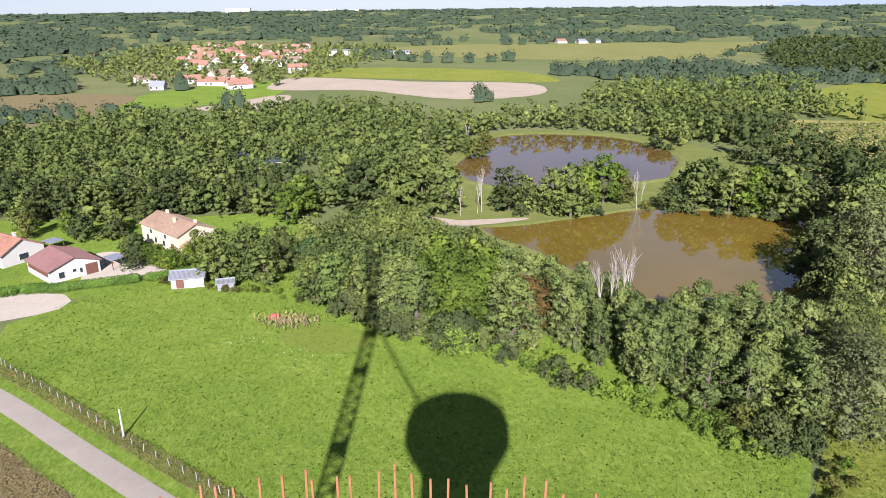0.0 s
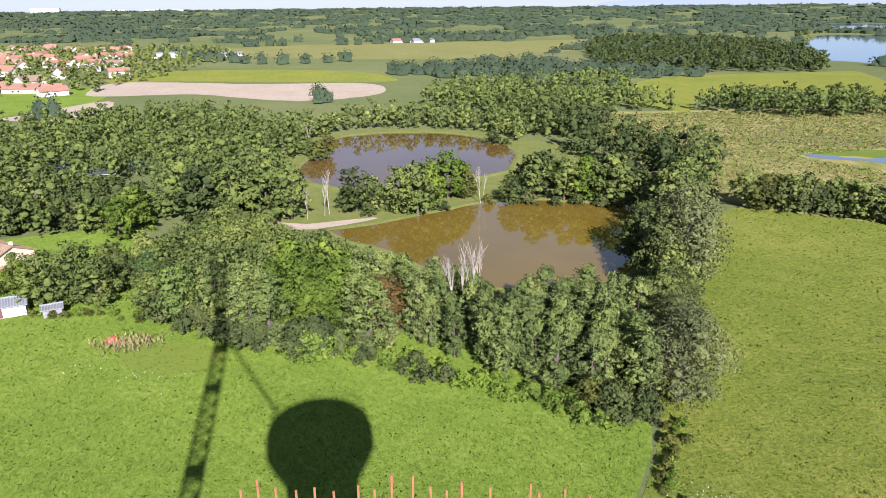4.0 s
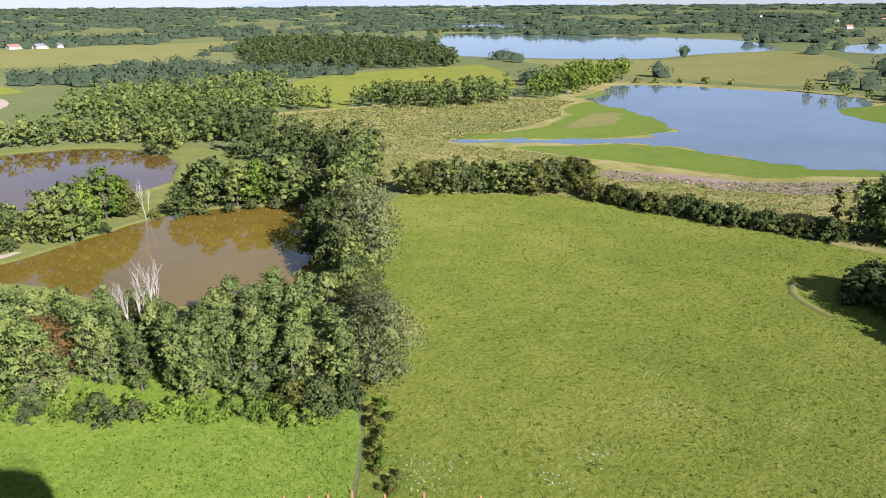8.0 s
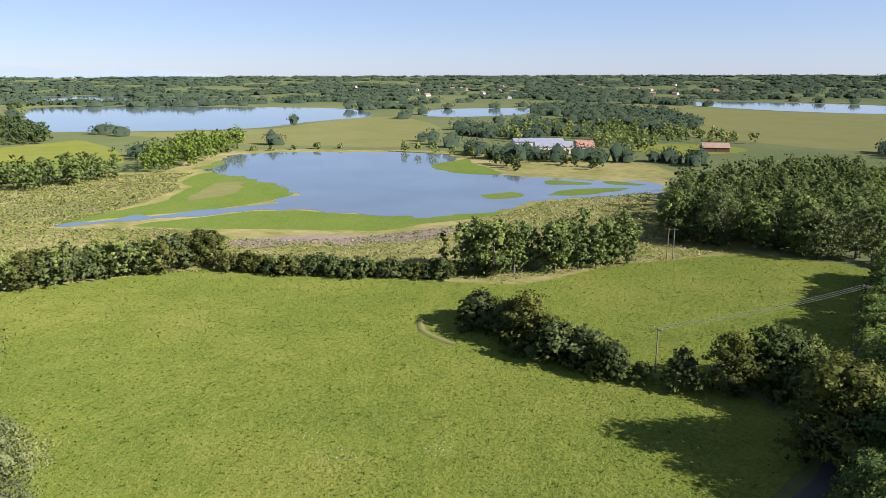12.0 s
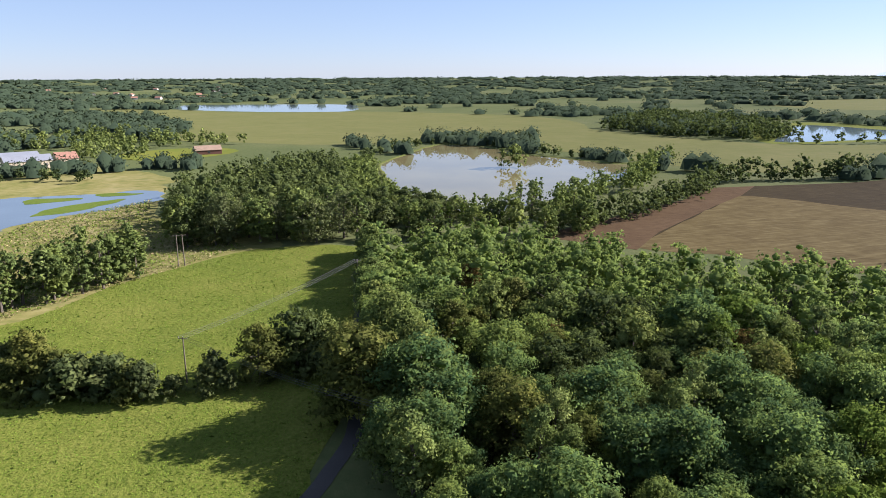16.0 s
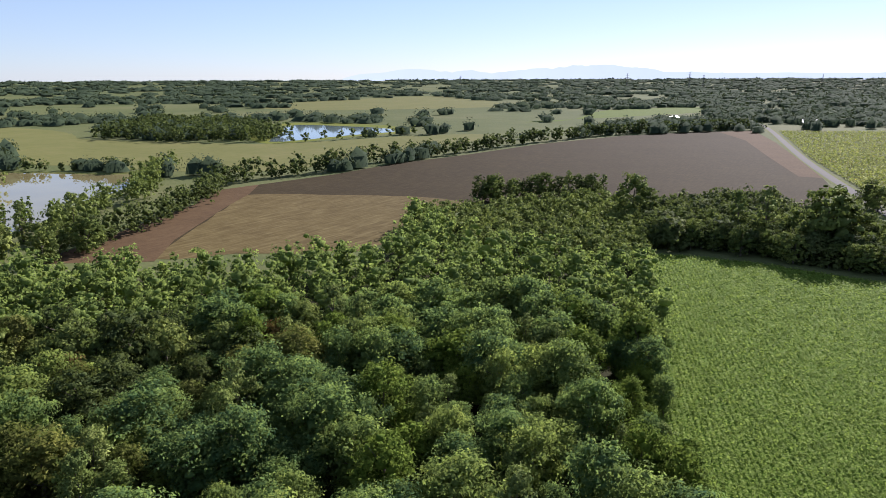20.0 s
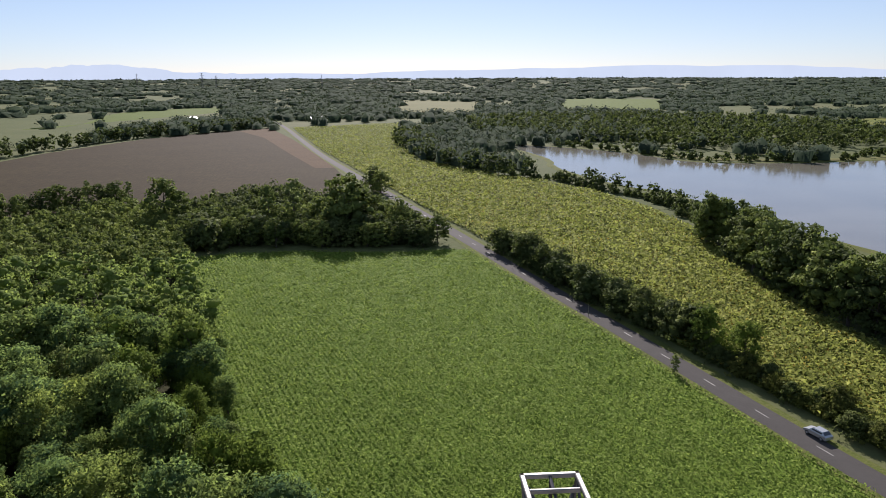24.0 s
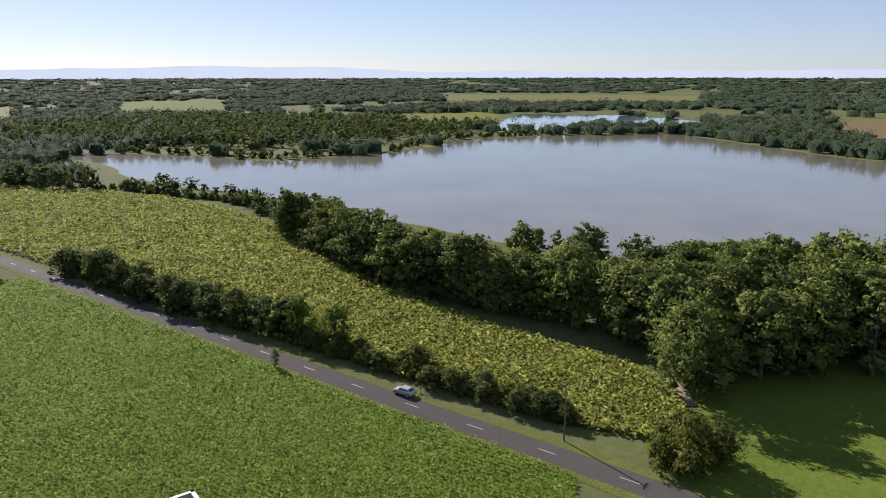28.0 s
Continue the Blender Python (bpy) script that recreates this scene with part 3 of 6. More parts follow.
FAR_FIELDS = [([(-290, -1230), (-385, -1660), (-590, -1590), (-440, -1150)], M_marsh, "far bright green field"),
              ([(-555, -870), (-515, -780), (-580, -680), (-715, -830)], M_green_field, "yellow-green field beyond a lake wood"),
              ([(-5, -1150), (-15, -1620), (-165, -1500), (-130, -1130)], M_hay, "far pale hay field between woods"),
              ([(-1000, -1320), (-1365, -1810), (-1890, -1260), (-1380, -890)], M_hay, "far pale green pasture"),
              ([(-690, -262), (-800, -370), (-1010, -396), (-1010, -290)], M_weedy, "bare brown field beyond lakeside woods"),
              ([(1115, -1056), (1180, -1732), (790, -1404), (655, -1143), (880, -897)], M_hay, "wide far hay field"),
              ([(395, -810), (368, -860), (420, -1143), (315, -1321), (270, -1150)], M_marsh, "bright green far paddock")]
for outline, mat, label in FAR_FIELDS:
    sheet("field", outline, 0.06, mat, label, "field")
sheet("field", [(-15, 188), (20, 182), (60, 197), (95, 186), (110, 200), (95, 235), (78, 232), (68, 222), (36, 213), (12, 217), (0, 250), (-20, 240)], 0.03, M_verge, "grassy strip between two fishing ponds", "grass", rag=2.0)
sheet("field", [(-4, 245), (5, 300), (30, 326), (66, 323), (92, 305), (110, 270), (112, 240), (93, 240), (70, 222), (20, 214)], 0.025, M_verge, "grassy bank round a far pond", "grass", rag=2.0)
sheet("field", [(-64, 212), (-30, 205), (-4, 218), (-20, 232), (-58, 228)], 0.03, M_meadow, "grass clearing by a moored boat landing", "grass", rag=2.0)
sheet("field", [(-120, 150), (-150, 184), (-120, 188), (-78, 190), (-42, 190), (-30, 160), (-28, 136), (-44, 134), (-66, 139), (-76, 130), (-100, 128), (-130, 130)], 0.03, M_meadow, "garden lawn round farmhouses", "lawn", rag=1.0)
sheet("gravel_yard", [(-100, 118), (-84, 121), (-75, 127), (-78, 134), (-95, 136), (-112, 130)], 0.055, M_gravel, "pale gravel yard at a meadow gate", "yard", rag=0.6)
sheet("gravel_drive", [(-78, 140), (-70, 143), (-60, 143.5), (-60, 147), (-68, 153), (-76, 160), (-83, 160), (-80, 150)], 0.055, M_gravel, "pale gravel driveway between houses", "yard", rag=0.5)
sheet("path", [(-6, 182), (6, 179), (20, 183), (22, 186), (4, 184), (-4, 188)], 0.055, M_sand, "sandy track beside a fishing pond", "path", rag=0.6)

for outline, mat, label in ((POND1, M_pond, "ochre-brown fishing pond reflecting trees"), (POND2, M_pond_dark, "dark brown fishing pond"), (MARSH, M_blue, "shallow blue marsh lake with grassy spits"),
                            (LAKE_F, M_blue, "wide pale blue lake"), (LAKE_F2, M_blue, "far blue lake arm behind a causeway"), (LAKE_G, M_blue, "narrow far pool"),
                            (LAKE_H, M_blue, "long shallow far lake"), (POND17, M_bright, "bright pond ringed by trees"), (LAKE_B, M_lake, "large calm lilac-grey lake"),
                            (LAKE_C, M_blue, "bright lake beyond a causeway"), (LAKE_J, M_blue, "small far pool in a wet meadow")):
    far = min(math.hypot(*q) for q in outline) > 380
    sheet("water", outline, 0.08, mat, label, "water", rag=6.0 if outline is MARSH else (2.0 if not far else 5.0), step=4.0 if not far else 10.0)
sheet("water", [(-30, 115), (-24, 118), (-16, 116), (-13, 110), (-20, 107), (-27, 110)], 0.07, M_scum, "small pool covered with green duckweed", "pond", rag=1.0, step=1.5)
for spit in ([(352, 38), (340, 62), (318, 70), (330, 50)], [(300, 92), (312, 80), (322, 86), (308, 98)], [(360, 58), (366, 76), (350, 80)], [(380, 110), (420, 140), (440, 150), (400, 160), (375, 135)], [(365, 30), (372, 50), (362, 48)]):
    sheet("grass_islet", spit, 0.12, M_marsh, "bright green grass islet in shallow water", "islet", rag=3.0, step=3.0)
sheet("algae_patch", [(340, 278), (362, 284), (378, 300), (360, 292), (338, 288)], 0.1, M_scum, "olive algae on a marsh lake", "algae", rag=3.0, step=3.0)

for name, outline, w, h, mat in (("pond_bank", POND1, 2.6, 0.5, M_verge), ("pond_bank", POND2, 3.2, 0.6, M_verge), ("lake_bank", POND17, 3.5, 0.6, M_verge), ("lake_bank", LAKE_B, 5.0, 0.5, M_verge)):
    bank(name, outline, w, h, mat, "low grassy bank along the water")
bank("causeway", [(-464, -522), (-546, -500), (-600, -474), (-650, -424), (-700, -380)], 12, 1.2, M_verge, "grassy causeway between two lakes", False)
bank("causeway", [(770, 980), (900, 1085), (1010, 1010), (1150, 900)], 16, 1.5, M_verge, "wooded causeway across a lake", False)

ribbon("reed_bank", [(-140, -548), (-178, -503), (-200, -466), (-240, -450), (-285, -449), (-332, -458), (-378, -492), (-440, -488)], 13, 0.3, M_hay, "yellow reed bank on the far lake shore", "reeds", 0.5, 0.4)
sheet("field", [(250, 216), (268, 226), (296, 238), (306, 232), (298, 222), (275, 212)], 0.09, M_hay, "pale sandy bar in rough grass", "sand", rag=4.0, step=4.0)
sheet("field", [(207, 278), (235, 261), (256, 248), (240, 230), (215, 236), (190, 254)], 0.07, M_hay, "straw-coloured grass near a marsh", "grassland", rag=5.0, step=5.0)
sheet("field", [(195, 190), (205, 165), (196, 160), (176, 150), (168, 140), (175, 120), (190, 100), (205, 75), (215, 70), (190, 95), (182, 125), (186, 160)], 0.065, M_hay, "straw-coloured grass along a hedge", "grassland", rag=4.0, step=5.0)
sheet("water", [(-86, 278), (-78, 288), (-59, 291), (-48, 279), (-56, 264), (-75, 266)], 0.08, M_blue, "small blue pool among trees", "water", rag=1.5, step=3.0)
ribbon("pool_edge", [(-78, 264), (-64, 261), (-52, 263)], 1.6, 0.12, M_concrete, "pale concrete edge of a small pool", "edge", 0.2)
ribbon("sunflower_track", [(-22, -294), (-52, -295), (-86, -303)], 3.0, 0.07, M_sun_soil, "trodden track across a sunflower field", "track", 0.0, 0.2)
ribbon("soil_strip", [(-108, -76), (-106, -70), (-101, -63)], 2.2, 0.09, M_sand, "bare orange soil at a field end", "soil", 0.0, 0.3)
ribbon("dry_windrow", [(141.5, 59.5), (136, 57), (132.6, 52.6), (130.2, 46.9)], 1.6, 0.08, M_hay, "strip of cut dry hay in a pasture", "hay", 0.25, 0.4)
# roads
ROAD = [(150, -900), (119, -785), (55.5, -519), (8.5, -350), (-13, -273), (-25, -230), (-34, -197), (-47, -151), (-54.8, -123), (-60.7, -101), (-65.4, -84.5), (-69.4, -71), (-74.2, -54), (-82.5, -24), (-90, 0), (-94, 30)]
ribbon("road", ROAD, 4.9, 0.06, M_asphalt, "two-lane country road with worn grey asphalt", "road", 0.06)
ribbon("verge", ROAD, 8.4, 0.05, M_verge, "grassy verge along a country road", "verge", 0.0, 0.3)
LANE_A = [(-140, 141), (-90, 108), (-66, 92.5), (-49.5, 80.5), (-35, 70), (-10, 52), (20, 30), (50, 10), (78, -2), (86, -9.5), (91.5, -13), (98, -17), (105, -19.5), (125, -25), (156, -31.5), (190, -39), (221, -47), (236, -54), (275, -60)]
ribbon("lane", LANE_A[:9], 3.4, 0.07, M_lane, "narrow pale chipped lane beside a meadow", "lane", 0.05)
ribbon("lane", LANE_A[8:], 2.6, 0.075, M_asphalt, "narrow lane between pasture and wood", "lane", 0.05)
ribbon("verge", LANE_A[:9], 11.5, 0.055, M_meadow, "weedy verge along a lane", "verge", 0.0, 0.3)
sheet("field", [(-140, 134), (-92.7, 104.2), (-68.7, 88.7), (-52.2, 76.7), (-37.7, 66), (-12, 48), (-15, 20), (-60, 20), (-140, 60)], 0.045, M_weedy, "dry brown weedy ground beside a lane", "rough ground", rag=1.0)

# hills on the skyline: glowing backdrop bands, pale blue haze painted into their colour
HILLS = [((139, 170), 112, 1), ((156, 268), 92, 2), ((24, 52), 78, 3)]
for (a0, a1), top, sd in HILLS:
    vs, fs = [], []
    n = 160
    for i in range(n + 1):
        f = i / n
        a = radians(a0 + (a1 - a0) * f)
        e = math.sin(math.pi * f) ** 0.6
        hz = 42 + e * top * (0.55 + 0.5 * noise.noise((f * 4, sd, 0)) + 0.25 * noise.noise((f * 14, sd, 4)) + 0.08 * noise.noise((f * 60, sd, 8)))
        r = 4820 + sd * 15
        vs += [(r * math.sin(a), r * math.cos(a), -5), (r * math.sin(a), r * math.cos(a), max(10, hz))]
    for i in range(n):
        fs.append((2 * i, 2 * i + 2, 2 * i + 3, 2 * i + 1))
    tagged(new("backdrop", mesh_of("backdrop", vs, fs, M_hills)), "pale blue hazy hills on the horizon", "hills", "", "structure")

# ---------------------------------------------------------------- trees
# kind: nominal height, crown radius, foot of the crown (share of height), lobes, sprays, spray size, droop
KINDS = {
    "oak": (14.0, 5.6, 0.03, 36, 1900, 0.58, 0.1),
    "alder": (16.0, 3.6, 0.05, 36, 1600, 0.52, 0.25),
    "willow": (15.0, 6.2, 0.03, 48, 3600, 0.36, 0.9),
    "acacia": (11.0, 4.5, 0.08, 36, 2000, 0.42, 0.15),
    "bush": (5.0, 3.4, 0.0, 20, 800, 0.46, 0.1),
    "poplar": (16.0, 2.2, 0.06, 18, 900, 0.55, 0.2),
}


def crown_places(kind, n, rng, few=0):
    """Where the sprays of a crown sit, and which way is out, for a tree of nominal height."""
    h, r, foot, lobes, _, _, _ = KINDS[kind]
    z0 = h * foot
    cen, rad = [], []
    swell = 1.0
    if few:
        swell, lobes = min(1.5, math.sqrt(lobes / few)), few
    for i in range(lobes):
        f = (i + rng.uniform(0, 1)) / lobes
        if kind in ("alder", "poplar"):
            prof = math.sin(math.pi * (0.12 + 0.84 * f)) ** 0.6
        elif kind == "acacia":
            prof = 0.45 + 0.65 * f if f < 0.7 else 0.9 - (f - 0.7) * 1.3
        elif kind == "bush":
            prof = math.cos(f * 1.35)
        else:
            prof = math.sin(math.pi * (0.22 + 0.70 * f)) ** 0.7
        lr = r * rng.choice((0.15, 0.2, 0.26, 0.34, 0.42)) * (1.0 if kind != "poplar" else 1.3) * swell
        a = i * 2.4 + rng.uniform(-0.5, 0.5)
        d = max(0.0, r * prof - lr) * rng.uniform(0.55, 1.3)
        cen.append((d * math.cos(a), d * math.sin(a), z0 + lr * 0.6 + (h - z0 - lr * 1.5) * f))
        rad.append(lr)
    cen, rad = np.array(cen), np.array(rad)
    per = (20 if kind != "willow" else 14) if n > 2000 else (18 if n > 900 else (9 if n > 200 else 4))
    k = max(6, n // per)                       # clumps of leaf, each with its own shadowed underside
    flat = np.array([1, 1, 0.8 if kind != "acacia" else 0.62])
    who = rng.choice(lobes, k * 3, p=rad ** 2 / (rad ** 2).sum())
    d = rng.normal(0, 1, (k * 3, 3))
    d[:, 2] += 0.4
    d /= np.linalg.norm(d, axis=1, keepdims=True)
    p = cen[who] + d * (rad[who] * rng.uniform(0.78, 1.22, k * 3))[:, None] * flat
    buried = p[:, 2] < 0.15
    for c, q in zip(cen, rad):
        buried |= (((p - c) / flat) ** 2).sum(1) < (q * 0.7) ** 2
    keep = np.flatnonzero(~buried)[:k]
    p, d = p[keep], d[keep]
    rc = r * rng.uniform(0.08, 0.17, len(p)) * (1.0 if n > 500 else 1.2)
    own = np.repeat(np.arange(len(p)), per)
    hang = np.array([1, 1, 0.55]) if kind != "willow" else np.array([0.75, 0.75, 1.0])
    pos = p[own] + np.clip(rng.normal(0, 0.9, (len(own), 3)), -1.25, 1.25) * rc[own][:, None] * hang
    o = d[own] * 0.5 + np.array([0, 0, 0.25]) + (pos - p[own]) / rc[own][:, None] * 0.42
    up = pos[:, 2] > 0.05
    return pos[up], o[up], cen, rad * (0.48 if kind != "willow" else 0.34), flat


def trunk_mesh(kind, cen, rng, mat):
    h, r = KINDS[kind][:2]
    bm = bmesh.new()
    tr = 0.022 * h if kind != "bush" else 0.06
    top = Vector((rng.uniform(-0.3, 0.3), rng.uniform(-0.3, 0.3), h * 0.62))
    mid = Vector((rng.uniform(-0.2, 0.2), rng.uniform(-0.2, 0.2), h * 0.3))
    add_bar(bm, (0, 0, -0.2), mid, tr * 1.25, tr * 0.85, 6)

    def limb(start, end, r0, r1, seg):
        """A limb that grows out of the wood already there."""
        wood = list(bm.verts)
        add_bar(bm, start, end, r0, r1, seg)
        foot = sorted(set(bm.verts) - set(wood), key=lambda v: (v.co - start).length)[:2]
        bm.faces.new((*foot, min(wood, key=lambda v: (v.co - start).length)))

    limb(mid, top, tr * 0.85, tr * 0.35, 5)
    for c in cen[::3]:
        limb(mid.lerp(top, min(1.0, max(0.0, (c[2] * 0.75 - mid.z) / (top.z - mid.z)))), c, tr * 0.35, tr * 0.12, 3)
    return done(bm, "trunk", mat)


CROWNS = {}
CROWN_SPECS = {"oak": L_oak, "dark": L_dark, "lime": L_lime, "willow": L_willow, "acacia": L_acacia, "bush": L_bush, "alder": L_alder, "poplar": L_lime, "rust": L_rust, "olive": L_olive, "brush": L_olive, "weeds": L_weed}
SHAPE = {"dark": "oak", "lime": "oak", "rust": "acacia", "olive": "oak", "brush": "bush", "weeds": "bush"}
NAMES = {"oak": "oak_tree", "dark": "hornbeam_tree", "lime": "chestnut_tree", "willow": "willow_tree", "acacia": "acacia_tree", "bush": "hedge_bush", "alder": "alder_tree", "poplar": "poplar_tree", "rust": "withered_tree", "olive": "field_oak", "brush": "scrub_bush", "weeds": "nettle_clump"}
LABELS = {"oak": "leafy mid-green broadleaf tree with a rounded crown", "dark": "dense dark green broadleaf tree", "lime": "bright yellow-green leafy tree at a meadow edge", "willow": "large grey-green willow with drooping foliage",
          "acacia": "feathery green acacia in a dense young wood", "bush": "dark green hedge bush on field edge", "alder": "slender green alder in a tight belt", "poplar": "slim light green poplar by the water",
          "rust": "tree with browning withered leaves", "olive": "broad olive-green tree with thinning leaves", "brush": "low brownish olive scrub bush", "weeds": "rank bright green nettle clump at a wood edge"}
GROUPS = {"oak": "broadleaf trees", "dark": "dark broadleaf trees", "lime": "chestnut trees", "willow": "willows", "acacia": "acacias of the wood", "bush": "hedge bushes", "alder": "alders of the belt", "poplar": "poplars", "rust": "withered trees", "olive": "field oaks", "brush": "scrub bushes", "weeds": "nettle clumps"}


FINE = ((2.9, 0.52, 1), (1.6, 0.68, 1), (0.9, 0.86, 1))      # leaf count, leaf size and fineness of the inner leaf: close by, further, far


def proto(kind, v, tier):
    """One finished tree of a kind, built once and then copied."""
    if (kind, v, tier) not in CROWNS:
        shape = SHAPE.get(kind, kind)
        rng = np.random.default_rng(1000 + sorted(CROWN_SPECS).index(kind) * 17 + v)
        h, r, foot, lobes, n, size, droop = KINDS[shape]
        p, o, cen, rad, flat = crown_places(shape, int(n * FINE[tier][0]), rng)
        vs, fs = cards(p, o, size * FINE[tier][1], rng, droop)
        mv, mf, mn = masses(cen, rad, flat, FINE[tier][2], rng)
        me = mesh_of("crown", np.concatenate([vs, mv]), np.concatenate([fs, mf + len(vs)]), CROWN_SPECS[kind], out=np.concatenate([facing(o, rng), mn]))
        tm = trunk_mesh(shape, cen, rng, M_bark)
        CROWNS[(kind, v, tier)] = (me, tm, h)
    return CROWNS[(kind, v, tier)]


FIRST = {}
COUNT = {}


def tree(x, y, h, kind, rng):
    v = int(rng.integers(0, 5))
    tier = 0 if math.hypot(x, y) < 125 else (1 if math.hypot(x, y) < 175 else 2)
    if shape_of(kind) == "bush" and h < 3:
        tier = 2
    me, tm, nominal = proto(kind, v, tier)
    s = h / nominal
    w = s * rng.uniform(0.88, 1.2)
    m = Matrix.LocRotScale((x, y, 0), Euler((rng.uniform(-0.04, 0.04), rng.uniform(-0.04, 0.04), rng.uniform(0, 6.28))), (w, w, s))
    if (kind, v, tier) in FIRST:
        f = FIRST[(kind, v, tier)]
        copy_thing(f, m @ Matrix.Diagonal((1 / f.scale[0], 1 / f.scale[1], 1 / f.scale[2], 1)))
    else:
        ob = tagged(new(NAMES[kind]), LABELS[kind], "bush" if shape_of(kind) == "bush" else "tree", GROUPS[kind])
        for nm, dat in (("trunk", tm), ("crown", me)):
            c = new(nm, dat)
            c.parent = ob
        ob.matrix_basis = m
        FIRST[(kind, v, tier)] = ob
    COUNT[kind] = COUNT.get(kind, 0) + 1


def shape_of(kind):
    return SHAPE.get(kind, kind)


def copse(name, trees, label, mat, rng, category="wood"):
    """A far wood as one mass of leaf sprays on many crowns."""
    V, F, N, k0 = [], [], [], 0
    for x, y, h, kind in trees:
        d = math.hypot(x, y)
        shape = shape_of(kind)
        H, r, foot, lobes, n, size, droop = KINDS[shape]
        n = int(max(24, min(450, 42000 / d)))
        p, o, cen, rad, flat = crown_places(shape, n, rng, 14 if d < 240 else (9 if d < 420 else 6))
        s = h / H
        a = rng.uniform(0, 6.28)
        c, q = math.cos(a), math.sin(a)
        R = np.array([[c, -q, 0], [q, c, 0], [0, 0, 1]])
        foot = np.array([x, y, 0])
        vs, fs = cards(p @ R.T * s + foot, o @ R.T, 0.12 + 0.0019 * d, rng, droop)
        mv, mf, mn = masses(cen, rad, flat, 1, rng)
        V += [vs, mv @ R.T * s + foot]
        N += [facing(o @ R.T, rng), mn @ R.T]
        F += [fs + k0, mf + k0 + len(vs)]
        k0 += len(vs) + len(mv)
    if V:
        tagged(new(name, mesh_of(name, np.concatenate(V), np.concatenate(F), mat, out=np.concatenate(N))), label, category, "", "stuff")


def along(line, spacing, width, lo, hi, kinds, rng):
    """Trees along a line: (x, y, height, kind) every spacing metres, in a band of that width."""
    pts = curve_through(line, False, 1.0)
    out, run = [], 0.0
    for i in range(1, len(pts)):
        run += float(np.linalg.norm(pts[i] - pts[i - 1]))
        if run >= spacing:
            run = rng.uniform(-0.25, 0.15) * spacing
            d = pts[i] - pts[i - 1]
            d /= np.linalg.norm(d) + 1e-9
            o = rng.uniform(-0.5, 0.5) * width
            out.append((pts[i][0] + d[1] * o, pts[i][1] - d[0] * o, rng.uniform(lo, hi), kinds[int(rng.integers(0, len(kinds)))]))
    return out


def within(poly, spacing, lo, hi, kinds, rng, avoid=()):
    xs, ys = [q[0] for q in poly], [q[1] for q in poly]
    out = []
    y, odd = min(ys), 0
    while y < max(ys):
        x = min(xs) + (spacing / 2 if odd else 0)
        while x < max(xs):
            px, py = x + rng.uniform(-0.36, 0.36) * spacing, y + rng.uniform(-0.36, 0.36) * spacing
            if inside(px, py, poly) and not any(inside(px, py, a) for a in avoid):
                out.append((px, py, rng.uniform(lo, hi), kinds[int(rng.integers(0, len(kinds)))]))
            x += spacing
        y += spacing * 0.87
        odd ^= 1
    return out


rng = np.random.default_rng(7)


def plant(trees, name, label, mat, reach=190.0):
    trees = [(x, y, h * (1.04 if h > 4.5 else 1.0), k) for x, y, h, k in trees]
    near = [t for t in trees if math.hypot(t[0], t[1]) < reach]
    rest = [t for t in trees if math.hypot(t[0], t[1]) >= reach]
    for t in near:
        tree(*t, rng)
    copse(name, rest, label, mat, rng)


# belt between the meadow and the fishing pond


def belt_kind(x, y):
    if x < -15:
        return "acacia" if y < 128 else "oak"
    if x < -5:
        return "alder" if y < 124 else "oak"
    if x < 9:
        return "lime" if y < 130 else "oak"
    return "alder"


plant([(x, y, h * (0.86 if x > 12 else 1.0) * (1.0 if y < 128 else 0.82), belt_kind(x, y)) for x, y, h, k in within([(-30, 132), (-16, 121), (-8, 114), (8, 108), (17, 103), (25, 97), (30, 93), (38, 104), (32, 118), (24, 124), (14, 134), (6, 144), (-4, 158), (-14, 170), (-24, 160)], 4.8, 10.5, 14, ["oak"], rng)], "tree_belt", "belt of trees by a pond", L_oak, 300)
plant([(13, 111, 12, "rust"), (2, 107, 5, "weeds"), (-9, 114, 5, "bush")], "tree", "tree", L_rust, 300)
plant(within([(26, 96), (33, 88), (40, 83), (47, 80), (52, 92), (56, 108), (48, 110), (38, 108)], 3.9, 9.5, 12.5, ["alder"], rng), "tree_belt", "belt of trees by a pond", L_oak, 300)
plant(along([(36, 84), (41, 80), (46, 77)], 3.0, 3, 4, 6, ["bush", "brush"], rng), "hedge", "hedge", L_bush, 300)
plant(along([(-26, 130), (-14, 119), (-4, 112), (10, 106)], 3.4, 2.5, 4, 8, ["bush", "alder", "bush"], rng), "hedge", "hedge", L_bush, 300)
# willows between pond and pasture
plant([(53, 81, 14.5, "willow"), (57, 89, 13, "willow"), (50, 86, 8, "rust"), (63, 101, 12, "dark"), (68, 110, 13, "oak"), (77, 122, 17.5, "willow"), (71, 120, 14, "dark"), (83, 132, 18, "willow"), (77, 133, 14, "dark"), (87, 142, 16, "alder"),
       (90, 150, 18, "oak"), (96, 160, 17, "dark"), (104, 168, 16, "oak"), (110, 178, 17, "dark"), (118, 186, 16, "oak"), (60, 100, 12, "oak"), (76, 136, 14, "dark"), (54, 98, 12, "alder")], "tree_belt", "willows", L_willow, 300)
